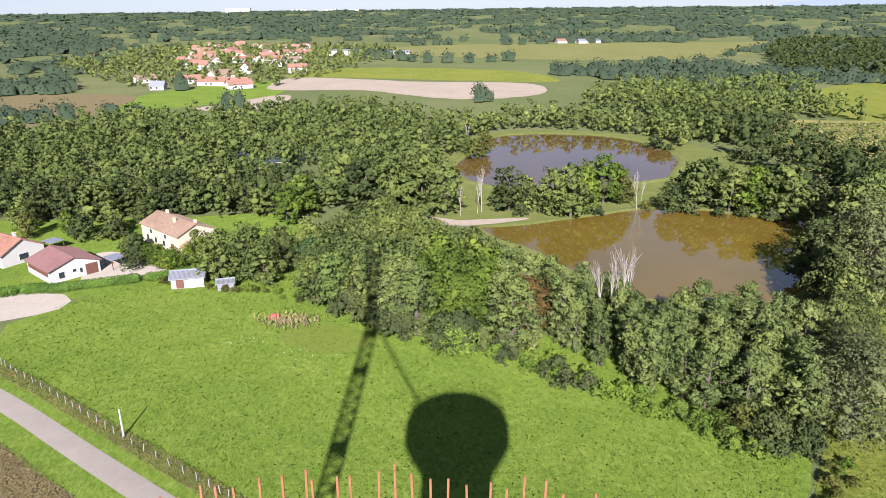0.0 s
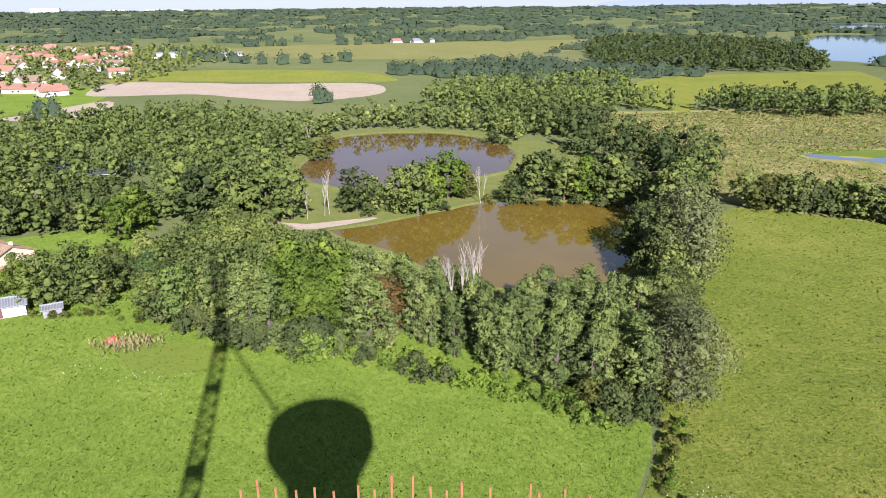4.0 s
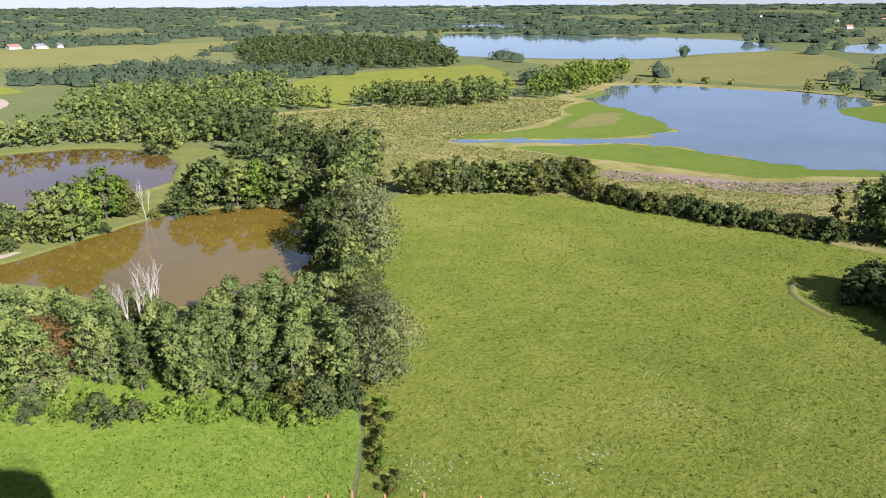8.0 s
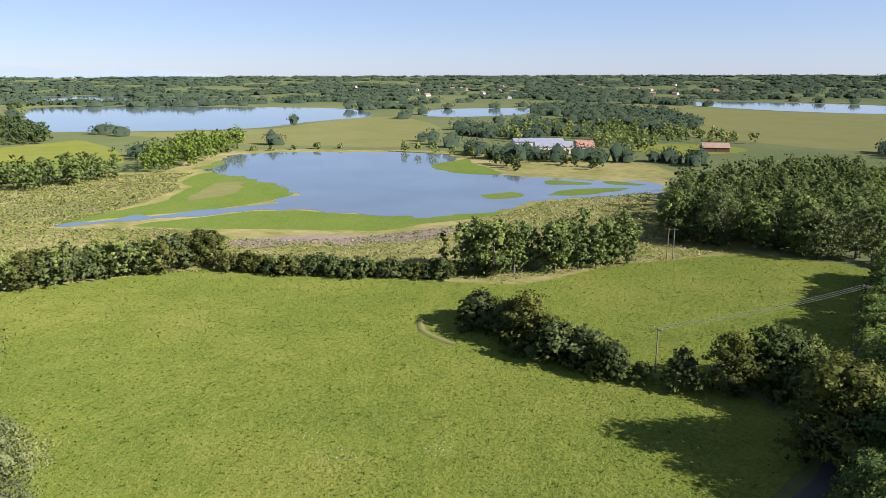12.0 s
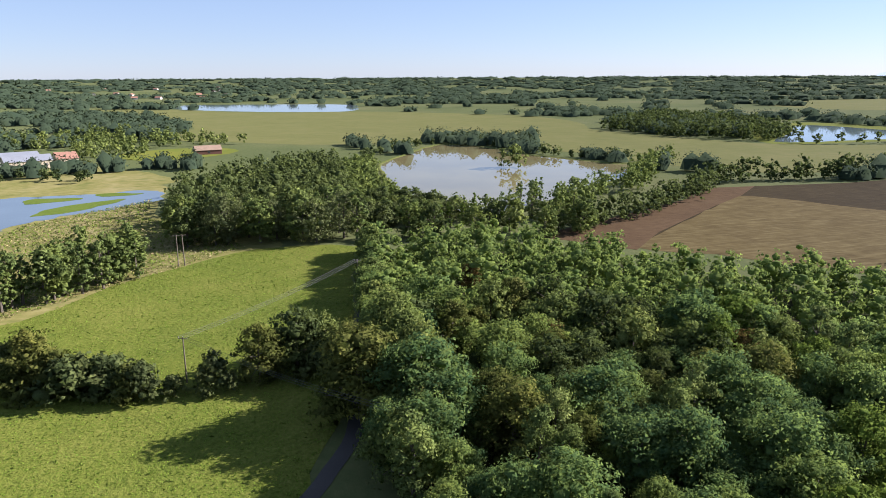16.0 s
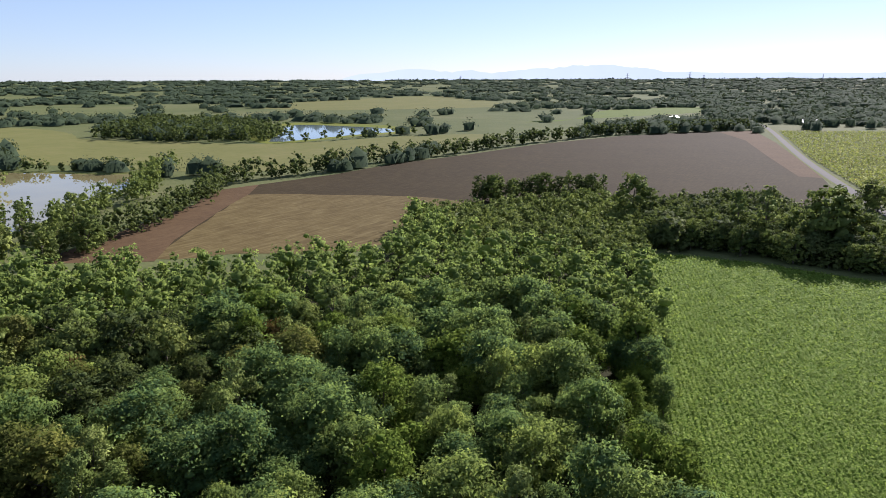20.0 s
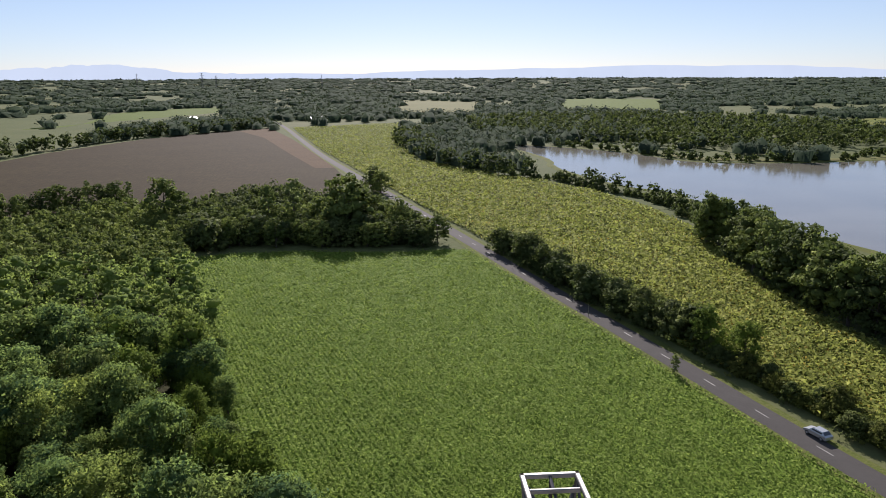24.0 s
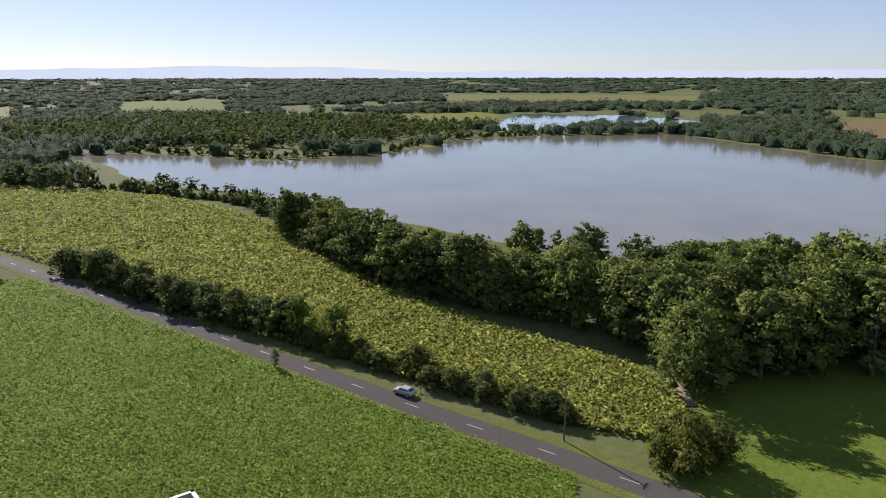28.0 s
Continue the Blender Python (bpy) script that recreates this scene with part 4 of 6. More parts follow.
# between and behind the ponds
plant(along([(100, 186), (112, 200), (118, 215), (116, 235), (108, 262)], 6, 10, 12, 16, ["oak", "dark", "oak"], rng), "tree_belt", "dark belt of trees round a pond", L_dark, 215)
plant(along([(70, 203), (82, 196), (96, 190)], 5, 6, 8, 12, ["oak", "lime", "bush"], rng), "tree_belt", "trees on a pond bank", L_oak, 240)
plant([(34, 185, 15, "oak"), (38, 189, 13, "lime"), (30, 189, 13, "oak"), (18, 193, 12.5, "dark"), (23, 193, 10, "oak"), (46, 200, 14, "lime"), (42, 203, 12, "oak"), (51, 200, 10, "olive"), (62, 190, 8.5, "dark"), (71, 194, 13.5, "oak"), (78, 188, 13, "oak"), (84, 186, 13, "lime"), (91, 182, 15, "oak"), (97, 179, 11, "dark"), (87, 190, 13, "dark"), (0, 189, 14, "oak"), (-6, 188, 15, "oak"), (-14, 188, 17, "oak"), (-22, 190, 16, "dark"), (-10, 196, 17, "oak"), (21, 188, 3.5, "bush"), (42, 187, 3, "bush"), (67, 189, 4, "bush"), (74, 185, 3, "bush"), (80, 183, 3.5, "bush"), (86, 180, 3.5, "bush"), (56, 192, 3, "brush"), (84, 281, 5.5, "bush"), (88, 276, 3, "bush"), (15, 274, 9, "olive"), (9, 270, 8, "oak"), (12, 268, 7, "brush")], "tree_belt", "trees", L_oak, 300)
plant(within([(-40, 196), (-16, 188), (0, 192), (4, 215), (-2, 250), (-28, 262), (-44, 236), (-36, 214)], 8, 9, 13.5, ["oak", "dark", "oak", "lime"], rng), "wood", "wood of leafy trees behind a farmhouse", L_oak, 195)
plant(within([(-190, 250), (-115, 208), (-92, 192), (-58, 184), (-40, 180), (-36, 200), (-66, 210), (-70, 232), (-40, 246), (-20, 262), (4, 262), (10, 318), (40, 338), (90, 318), (104, 280), (128, 290), (118, 330), (88, 345), (40, 352), (0, 338), (-40, 395), (-88, 392), (-98, 372), (-150, 360), (-180, 330), (-215, 310)], 9.5, 8, 12.5, ["oak", "dark", "oak", "lime"], rng), "wood", "broad wood of mixed broadleaf trees round ponds", L_oak, 195)
plant(within([(104, 300), (126, 262), (120, 222), (132, 207), (150, 212), (140, 250), (136, 300), (120, 330)], 8.5, 12, 16, ["oak", "dark"], rng), "wood", "belt of dark broadleaf trees", L_dark, 150)
plant(within([(118, 330), (150, 345), (200, 345), (196, 375), (240, 470), (150, 480), (90, 440), (80, 400)], 10, 9, 14, ["oak", "dark", "lime"], rng), "wood", "far wood of mixed trees", L_oak, 150)
plant(within([(211, 338), (239, 305), (290, 292), (322, 330), (285, 345), (246, 365)], 8.5, 11, 14, ["alder", "oak"], rng), "copse", "copse of even-aged trees in rough grass", L_oak, 150)
plant(within([(307, 298), (336, 288), (459, 340), (500, 372), (424, 368), (348, 332)], 8.5, 10, 15, ["alder", "poplar", "willow"], rng), "copse", "copse of pale slender trees by a marsh", L_lime, 150)
plant(within([(255, 553), (340, 520), (431, 506), (462, 540), (560, 700), (600, 900), (470, 1000), (350, 800)], 12, 11, 14, ["oak", "dark"], rng), "wood", "dark wood beside a lake", L_dark, 150)
# far edge of the pasture
plant(along([(122, 172), (136, 162), (152, 147), (166, 134)], 2.8, 5, 8, 11, ["oak", "bush", "oak", "olive"], rng), "hedge", "hedge", L_oak, 300)
plant(along([(164, 130), (163, 116), (168, 98), (173, 80), (177, 66)], 1.7, 4, 4, 6, ["bush", "bush", "brush"], rng), "hedge", "hedge", L_bush, 300)
plant(along([(180, 66), (184, 52), (192, 42), (206, 32), (218, 20)], 2.4, 12, 12.5, 16, ["alder", "oak", "alder"], rng), "tree_belt", "tall belt of trees", L_oak, 300)
plant([(184, 70, 11, "poplar"), (183, 64, 10, "poplar")], "tree_belt", "poplars", L_lime, 300)
plant(along([(148, 51), (139, 38), (130, 24), (126, 13)], 1.9, 4, 5, 8, ["bush", "brush", "bush"], rng), "hedge", "hedge", L_bush, 300)
plant([(137, 33, 11, "olive"), (133, 28, 8, "brush"), (128, 17, 6, "brush"), (125, 9, 4, "bush"), (126, -6, 11, "olive"), (125, 2, 7, "bush"), (129, -13, 13, "dark"), (131, -19, 10, "oak"), (124, -17, 7, "bush"), (127, -8, 9, "olive"), (135, -16, 9, "dark")], "hedge", "hedge", L_bush, 300)
plant([(104.5, -20.5, 17, "olive"), (109, -21, 13, "olive"), (116, -27, 11, "oak")], "tree", "oak", L_olive, 300)
# wood between pasture and bright pond
plant(within([(232, 4), (240, -14), (234, -30), (232, -46), (256, -50), (320, -60), (380, -70), (410, -58), (400, -40), (340, 10), (290, 20), (250, 14)], 8.2, 13, 18, ["oak", "willow", "dark", "alder", "willow"], rng), "wood", "dense wood of oaks and grey willows", L_dark, 262)
plant(along([(250, -66), (254, -90), (256, -108)], 4.0, 10, 7, 11, ["oak", "dark", "willow"], rng), "tree_belt", "low trees along a pond shore", L_oak, 262)
plant(along([(236, -120), (264, -146), (288, -182), (310, -208), (345, -238), (378, -268)], 4.0, 12, 9, 13, ["oak", "dark", "alder", "willow"], rng), "tree_belt", "belt of trees along a pond shore", L_oak, 262)
plant(along([(238, -72), (243, -88), (248, -100), (252, -108), (262, -118), (272, -130), (282, -140)], 5.0, 3, 9, 12, ["poplar", "poplar"], rng), "tree_belt", "poplars along a pond", L_lime, 320)
plant(within([(248, -54), (300, -58), (400, -70), (440, -88), (432, -96), (383, -86), (333, -79), (288, -83), (262, -94), (250, -82)], 6.0, 6, 9, ["oak", "willow", "dark", "bush"], rng), "tree_belt", "low trees and scrub on a pond bank", L_oak, 300)
plant([(231, -64, 13, "oak"), (229, -72, 12, "dark"), (230, -101, 14, "oak"), (232, -94, 12, "dark"), (225, -86, 11, "oak"), (249, -119, 14, "alder"), (247, -136, 15, "alder"), (256, -133, 12, "poplar")], "tree_belt", "trees", L_oak, 300)
plant(along([(392, -264), (430, -232), (470, -220), (520, -212), (556, -180), (500, -118), (440, -92)], 9, 6, 4, 9, ["bush", "oak"], rng), "hedge", "hedge round a pond", L_bush, 150)
plant([(390, -172, 15, "olive"), (394, -168, 12, "oak"), (390, -178, 13, "oak"), (396, -176, 14, "oak")], "copse", "small clump of trees on an islet", L_oak, 150)
plant(along([(293, -232), (300, -262), (290, -305), (290, -368), (278, -434), (268, -539), (238, -658), (190, -734), (145, -795)], 3.6, 9, 8, 14, ["oak", "dark", "oak"], rng), "hedgerow", "tall hedgerow of oaks along a stubble field", L_dark, 150)
plant(within([(640, -376), (538, -388), (470, -430), (500, -500), (642, -560), (800, -560)], 11, 10, 15, ["oak", "dark"], rng), "copse", "dark copse in a hay field", L_dark, 150)
plant(along([(455, -432), (430, -480), (415, -540), (400, -590)], 14, 6, 8, 11, ["oak"], rng), "hedgerow", "row of single oaks in a meadow", L_dark, 150)
# the acacia wood beside the tower


def stand_kind(x, y, pick):
    """Young bright acacias beside the crop, older and darker trees towards the pasture."""
    if x < 82:
        return ("acacia", "acacia", "lime", "acacia", "alder", "acacia")[pick % 6]
    if y > -84:
        return ("acacia", "dark", "oak", "acacia", "dark", "olive")[pick % 6]
    return ("acacia", "acacia", "oak", "acacia", "lime", "alder")[pick % 6]


plant([(x, y, h, stand_kind(x, y, int(x * 7.3 + y * 3.1))) for x, y, h, k in within(WOOD, 6.4, 6, 13.5, ["acacia"], rng, [[(60, -200), (110, -180), (160, -230), (118, -320), (70, -300)]])], "acacia_wood", "dense wood of feathery green acacias", L_acacia, 150)
plant(within([(60, -200), (110, -180), (150, -200), (158, -235), (146, -250), (118, -300), (88, -285), (76, -250)], 5.5, 6, 8, ["acacia", "acacia", "lime"], rng), "acacia_wood", "young plantation of low green trees", L_oak, 120)
plant([(114, -57.7, 10.5, "rust"), (100, -92, 9, "rust"), (66, -70, 9, "rust"), (160, -60, 9, "rust"), (80, -47, 9, "olive"), (95, -38, 10, "olive"), (72, -95, 9, "olive")], "tree", "tree", L_rust, 300)
plant(along([(110, -310), (140, -298), (156, -268)], 4.2, 9, 9, 13, ["alder", "oak", "dark"], rng), "tree_belt", "row of tall trees at a wood edge", L_oak, 360)
plant(along([(82, -21.5), (92, -22.5), (104, -27), (122, -28.5), (156, -34), (190, -41), (215, -47.5)], 2.7, 1.6, 8, 11, ["acacia", "oak", "acacia"], rng), "tree_belt", "trees", L_acacia, 300)
plant(along([(94, -28), (112, -30), (126, -32)], 3.2, 3, 13, 16.5, ["acacia", "oak"], rng), "tree_belt", "trees", L_acacia, 300)
# thicket between the crop and the stubble field
plant(within([(70, -222), (78, -255), (90, -290), (60, -316), (30, -306), (4, -268), (-14, -232), (-14, -226), (33, -230), (55, -228)], 5.0, 6, 10, ["bush", "dark", "oak", "bush", "oak"], rng), "thicket", "thicket of shrubs and young trees", L_bush, 275)
plant([(18, -248, 22, "oak"), (14, -252, 18, "dark"), (37, -252, 19, "alder"), (46, -254, 17, "alder"), (-1, -249, 13, "oak"), (28, -252, 13, "oak"), (20, -262, 12, "alder"), (86, -264, 19, "oak"), (6, -258, 10, "oak"), (9, -262, 12, "oak"), (40, -285, 11, "alder"), (60, -300, 11, "alder")], "thicket", "trees", L_dark, 300)
# along the road
plant(along([(-33, -222), (-43.5, -186), (-52, -158), (-60, -135)], 1.7, 3.5, 5.5, 9, ["bush", "dark", "bush", "dark"], rng), "hedge", "hedge", L_bush, 300)
plant(along([(-60, -133), (-68, -110), (-75, -86), (-80, -72)], 1.2, 3, 3, 5, ["bush", "bush", "brush"], rng), "hedge", "hedge", L_bush, 300)
plant([(-62.5, -132, 9.5, "lime"), (-66, -124, 9.5, "lime"), (-58.5, -149.5, 7, "oak"), (-47, -172, 8.5, "dark"), (-40, -203, 9.5, "dark"), (-72, -103, 5.5, "brush"), (-51.5, -121.5, 4, "alder"), (-82, -50.5, 9, "olive"), (-86, -54, 7, "brush"), (-88, -50, 7, "olive"), (-81, -54, 5, "brush"), (12, -345, 12, "dark"), (8, -338, 11, "oak")], "tree", "tree", L_oak, 400)
# lake shore
plant(along([(-60, -392), (-84, -374), (-100, -341), (-114, -308), (-116, -280), (-112, -250), (-106, -232)], 2.6, 7, 1.5, 4, ["bush", "bush", "weeds"], rng), "shore_scrub", "low green scrub along a lake shore", L_bush, 150)
plant(along([(-104, -230), (-108, -212), (-104, -190), (-104, -160), (-106, -130), (-114, -104), (-118, -84), (-118, -68)], 2.5, 9, 14, 18, ["oak", "dark", "oak", "alder"], rng), "tree_belt", "lakeside trees", L_dark, 320)
plant(along([(-150, -150), (-146, -120), (-150, -96), (-170, -76), (-190, -60), (-205, -40)], 2.8, 20, 11, 14, ["alder", "oak", "dark"], rng), "tree_belt", "lakeside trees", L_dark, 320)
plant([(-121, -62, 17, "oak"), (-130, -58, 18, "oak"), (-139, -50, 18, "alder"), (-146, -44, 17, "oak"), (-105, -65.5, 17, "oak"), (-112, -72, 16, "oak"), (-117, -80, 14, "oak"), (-109, -68, 14, "oak")], "tree", "tree", L_oak, 320)
plant(along([(-14, -490), (-44, -424), (-60, -400), (-76, -384)], 4, 14, 9, 13, ["oak", "dark"], rng), "tree_belt", "dark trees along a lake shore", L_dark, 150)
plant(along([(-8, -660), (-14, -560), (-20, -490)], 4, 26, 10, 14, ["oak", "dark"], rng), "wood", "dark trees along a lake shore", L_dark, 150)
plant(along([(-84, -378), (-100, -345), (-116, -310), (-118, -280), (-114, -250), (-110, -236)], 6, 6, 5, 10, ["oak", "dark", "bush"], rng), "tree_belt", "scattered trees along a lake shore", L_dark, 260)
plant(within([(-60, -665), (-135, -615), (-180, -555), (-215, -505), (-331, -512), (-441, -535), (-480, -570), (-443, -620), (-415, -800), (-251, -900), (-80, -800)], 13, 11, 15, ["oak", "dark"], rng), "wood", "dark wood on the far lake shore", L_dark, 150)
plant(along([(-464, -524), (-546, -502), (-600, -476), (-650, -428), (-720, -380)], 9, 6, 3, 6, ["bush"], rng), "hedge", "bushes along a causeway", L_dark, 150)
plant(along([(770, 985), (900, 1090), (1010, 1015), (1150, 900)], 16, 8, 7, 12, ["oak"], rng), "hedge", "trees along a far causeway", L_dark, 150)
plant(along([(-590, -440), (-600, -380), (-560, -300), (-540, -220)], 11, 40, 9, 13, ["oak", "dark"], rng), "wood", "wood on a lake shore", L_dark, 150)
plant(within([(-112, -76), (-128, -70), (-138, -63), (-147, -54), (-168, -45), (-200, -50), (-172, -80), (-148, -94), (-124, -88)], 4.6, 15, 18.5, ["oak", "dark", "alder"], rng), "tree_belt", "lakeside trees", L_dark, 320)
plant(along([(214, -104), (228, -138), (252, -186), (278, -220), (292, -230)], 4.0, 7, 9, 12.5, ["oak", "dark", "oak"], rng), "tree_belt", "trees along a stubble field", L_dark, 262)
plant(along([(6, 106), (14, 102), (22, 95.5), (29, 89.5), (35, 83.5), (43, 77)], 0.8, 5.5, 1.3, 3.0, ["weeds", "weeds", "weeds", "weeds", "bush"], rng), "hedge", "weeds", L_weed, 300)
plant(along([(48.5, 76), (46, 70), (43, 64), (39, 58.5)], 0.7, 4.2, 0.9, 1.8, ["brush", "weeds", "brush"], rng), "hedge", "weeds", L_weed, 300)
plant(along([(-62, 140), (-50, 137), (-38, 134), (-28, 130)], 1.6, 2.5, 1.0, 1.9, ["weeds", "brush"], rng), "hedge", "weeds", L_weed, 300)
plant(along([(-128, -562), (-172, -508), (-192, -455), (-240, -446), (-303, -454), (-360, -492), (-430, -492), (-500, -476)], 4, 12, 3, 7, ["bush", "dark"], rng), "shore_bushes", "dark bushes on a far lake shore", L_dark, 150)
plant(along([(4, 296), (16, 321), (38, 331), (66, 327), (90, 306), (98, 282)], 4.5, 5, 8, 12, ["oak", "dark", "oak", "alder"], rng), "tree_belt", "trees leaning over a pond bank", L_oak, 150)
# gardens and farms
plant(along([(-130, 190), (-104, 189), (-77, 195), (-60, 198), (-38, 197)], 4.2, 9, 10, 13.5, ["oak", "dark", "dark"], rng), "tree_belt", "trees", L_dark, 300)
plant([(-48, 141, 11, "oak"), (-42, 142, 12, "oak"), (-38, 139, 10, "oak"), (-36, 146, 11, "dark"), (-66, 152, 5, "lime"), (-70, 150, 5, "bush"), (-62, 148, 5, "lime"), (-58, 150, 5, "lime"), (-57, 155, 7, "oak"), (-68, 151, 5, "lime"), (-64, 149.5, 5.5, "lime"), (-60, 148.5, 5, "lime"), (-55, 152, 6, "lime"), (-74, 160, 5, "bush"), (-106, 172, 7, "olive"), (-98, 176, 6, "lime"), (-92, 172, 6, "bush"), (-86, 178, 6, "oak"), (-112, 180, 8, "oak"), (-30, 150, 11, "oak"), (-28, 140, 10, "acacia"), (-84, 172, 5, "bush"), (-80, 182, 7, "dark")], "tree", "garden tree", L_oak, 300)
plant(within([(560, 150), (520, 140), (500, 60), (530, -10), (580, -40), (640, -20), (680, 40), (760, 60), (700, 160), (600, 180)], 16, 8, 13, ["oak", "dark"], rng, [[(470, 90), (600, 90), (600, 150), (480, 140)], [(500, -30), (600, -30), (600, 45), (520, 40)]]), "wood", "trees round a farmstead", L_oak, 150)
plant(along([(470, 220), (460, 160), (440, 140)], 12, 8, 6, 10, ["oak", "bush"], rng), "hedge", "bushes along a marsh shore", L_oak, 150)
plant(along([(480, 250), (452, 290), (430, 318), (400, 320)], 14, 8, 3, 6, ["bush"], rng), "hedge", "bushes along a marsh shore", L_oak, 150)
plant(along([(395, 95), (420, 120), (440, 90), (410, 60)], 8, 12, 5, 8, ["bush", "oak"], rng), "hedge", "bushes by a marsh inlet", L_bush, 150)

plant(within([(-400, 740), (-230, 530), (-120, 530), (-50, 840), (-60, 980), (-240, 1080), (-400, 1060)], 17, 6, 11, ["oak", "dark", "lime"], rng), "village_trees", "garden trees between village houses", L_oak, 150)

# country beyond: hedges and woods out to the skyline
OPEN = [MARSH, LAKE_F, LAKE_F2, LAKE_G, LAKE_H, POND17, LAKE_B, LAKE_C, LAKE_J, PLOUGH, SUNFLOWER,
        [(497, 444), (484, 290), (489, 225), (601, 231), (748, 301), (840, 410), (634, 420), (540, 540)],
        [(1385, 277), (1292, 159), (827, 11), (672, 27), (574, -112), (600, -290), (714, -400), (900, -400), (1100, -240)],
        [(511, -235), (390, -250), (310, -300), (300, -600), (397, -557), (560, -390), (714, -400)],
        [(-118, 913), (6, 833), (100, 767), (244, 760), (431, 928), (500, 1065), (260, 1082), (-100, 1060)],
        [(-130, 516), (-124, 640), (60, 640), (90, 500), (0, 440)], [(-240, 360), (-310, 360), (-300, 490), (-100, 520), (-100, 425)],
        [(205, 330), (316, 403), (338, 345), (440, 420), (460, 500), (250, 500), (190, 380)],
        [(440, -420), (420, -620), (520, -680), (660, -640), (560, -480)], *[q for q, _, _ in FAR_FIELDS], *[[(x * 0.86, y * 0.86) for x, y in q] for q, _, _ in FAR_FIELDS],
        [(120, 170), (200, 20), (420, 20), (470, 330), (200, 360)],
        [(160, -900), (108, -900), (40, -519), (-6, -350), (14, -345), (64, -519), (132, -785)],
        [(-330, 720), (-200, 520), (-120, 520), (-90, 780), (-120, 960), (-250, 1130), (-370, 1080)]]
V, F, N, k0 = [], [], [], 0
for lr in np.arange(0, 2.43, 0.034):
    r0 = 430 * math.exp(lr)
    n = int(2 * math.pi / 0.0135)
    a = (np.arange(n) + rng.uniform(0, 1)) * (2 * math.pi / n) + rng.uniform(-0.4, 0.4, n) * (2 * math.pi / n)
    r = r0 * (1 + rng.uniform(-0.017, 0.017, n))
    x, y = r * np.sin(a), r * np.cos(a)
    ok = np.ones(n, bool)
    for poly in OPEN:
        ok &= ~inside_many(x, y, poly)
    for i in np.flatnonzero(ok):
        d = r[i]
        w = noise.noise((x[i] / 230, y[i] / 230, 1.7)) + 0.45 * noise.noise((x[i] / 70, y[i] / 70, 4.1))
        southwest = y[i] < 0 and x[i] < -0.3 * y[i]
        edge = (-0.16 if southwest else 0.24) - (0.08 if southwest else 0.34) * min(1.0, max(0.0, (d - 900) / 2600))
        if w < edge and not abs(noise.noise((x[i] / 160, y[i] / 160, 8.8))) < 0.04:
            continue
        wide, deep, h = 1.5 + d * rng.uniform(0.006, 0.0095), 3.0 + d * rng.uniform(0.005, 0.012), rng.uniform(7, 13)
        turn = np.array([[math.cos(a[i]), math.sin(a[i]), 0], [-math.sin(a[i]), math.cos(a[i]), 0], [0, 0, 1]])
        size = np.array([wide, deep, h * 0.62])
        at = np.array([x[i], y[i], h * 0.36 + swell_of_land(x[i], y[i])])
        m = int(max(7, 90 * (430 / d) ** 1.2))
        q = rng.normal(0, 1, (m, 3))
        q[:, 2] = np.abs(q[:, 2])
        q /= np.linalg.norm(q, axis=1, keepdims=True)
        q2 = q @ turn
        vs, fs = cards((q * size * rng.uniform(0.8, 1.25, (m, 1))) @ turn + at, q2, 0.1 + 0.0016 * d, rng)
        mv, mf, mn = masses(np.zeros((1, 3)), [0.85], size, 1, rng)
        mv[:, 2] = np.where(mv[:, 2] <= 0.03, -h * 0.3, mv[:, 2])
        V += [vs, mv @ turn + at]
        N += [facing(q2 * 0.45 + np.array([0, 0, 0.8]), rng, 0.08), mn @ turn * 0.5 + np.array([0, 0, 0.9])]
        F += [fs + k0, mf + k0 + len(vs)]
        k0 += len(vs) + len(mv)
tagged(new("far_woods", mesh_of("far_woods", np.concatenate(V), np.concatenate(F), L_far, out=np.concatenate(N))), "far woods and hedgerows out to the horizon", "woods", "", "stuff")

# ---------------------------------------------------------------- crops and grass


def spread(poly, n, rng, near, power=1.6):
    """n places in a field, thicker where the field lies closer."""
    xs, ys = np.array([q[0] for q in poly]), np.array([q[1] for q in poly])
    got = []
    total = 0
    while total < n:
        x, y = rng.uniform(xs.min(), xs.max(), 60000), rng.uniform(ys.min(), ys.max(), 60000)
        d = np.hypot(x, y)
        ok = inside_many(x, y, poly) & (rng.uniform(0, 1, 60000) < np.minimum(1, (near / d)) ** power) & (d > 48)
        got.append(np.stack([x[ok], y[ok]], 1))
        total += ok.sum()
    return np.concatenate(got)[:n]


def leaves_on(name, poly, n, height, size, mat, label, category, rows=None, near=70.0, power=1.6, up=0.8, parent=None):
    p = spread(poly, n, rng, near, power)
    d = np.hypot(p[:, 0], p[:, 1])
    if rows:
        a, gap = radians(rows[0]), rows[1]
        c, s = math.cos(a), math.sin(a)
        v = -s * p[:, 0] + c * p[:, 1]
        w = c * p[:, 0] + s * p[:, 1]
        v = np.round(v / gap) * gap + rng.normal(0, gap * 0.22, n)
        p = np.stack([c * w - s * v, s * w + c * v], 1)
    z = height * rng.uniform(0.45, 1.0, n)
    z *= np.array([0.85 + 0.3 * noise.noise((q[0] * 0.11, q[1] * 0.11, 2.2)) for q in p])
    pos = np.stack([p[:, 0], p[:, 1], z], 1)
    o = np.tile(np.array([[0, 0, up]]), (n, 1)) + rng.normal(0, 0.35, (n, 3))
    vs, fs = cards(pos, o, size * np.clip((d / near), 1, 3.5) ** 0.5, rng, loose=0.3)
    ob = new(name, mesh_of(name, vs, fs, mat, out=facing(o * 0.5 + np.array([0, 0, 0.6]), rng, 0.28)))
    ob.parent = parent
    return tagged(ob, label, category, "", "stuff")


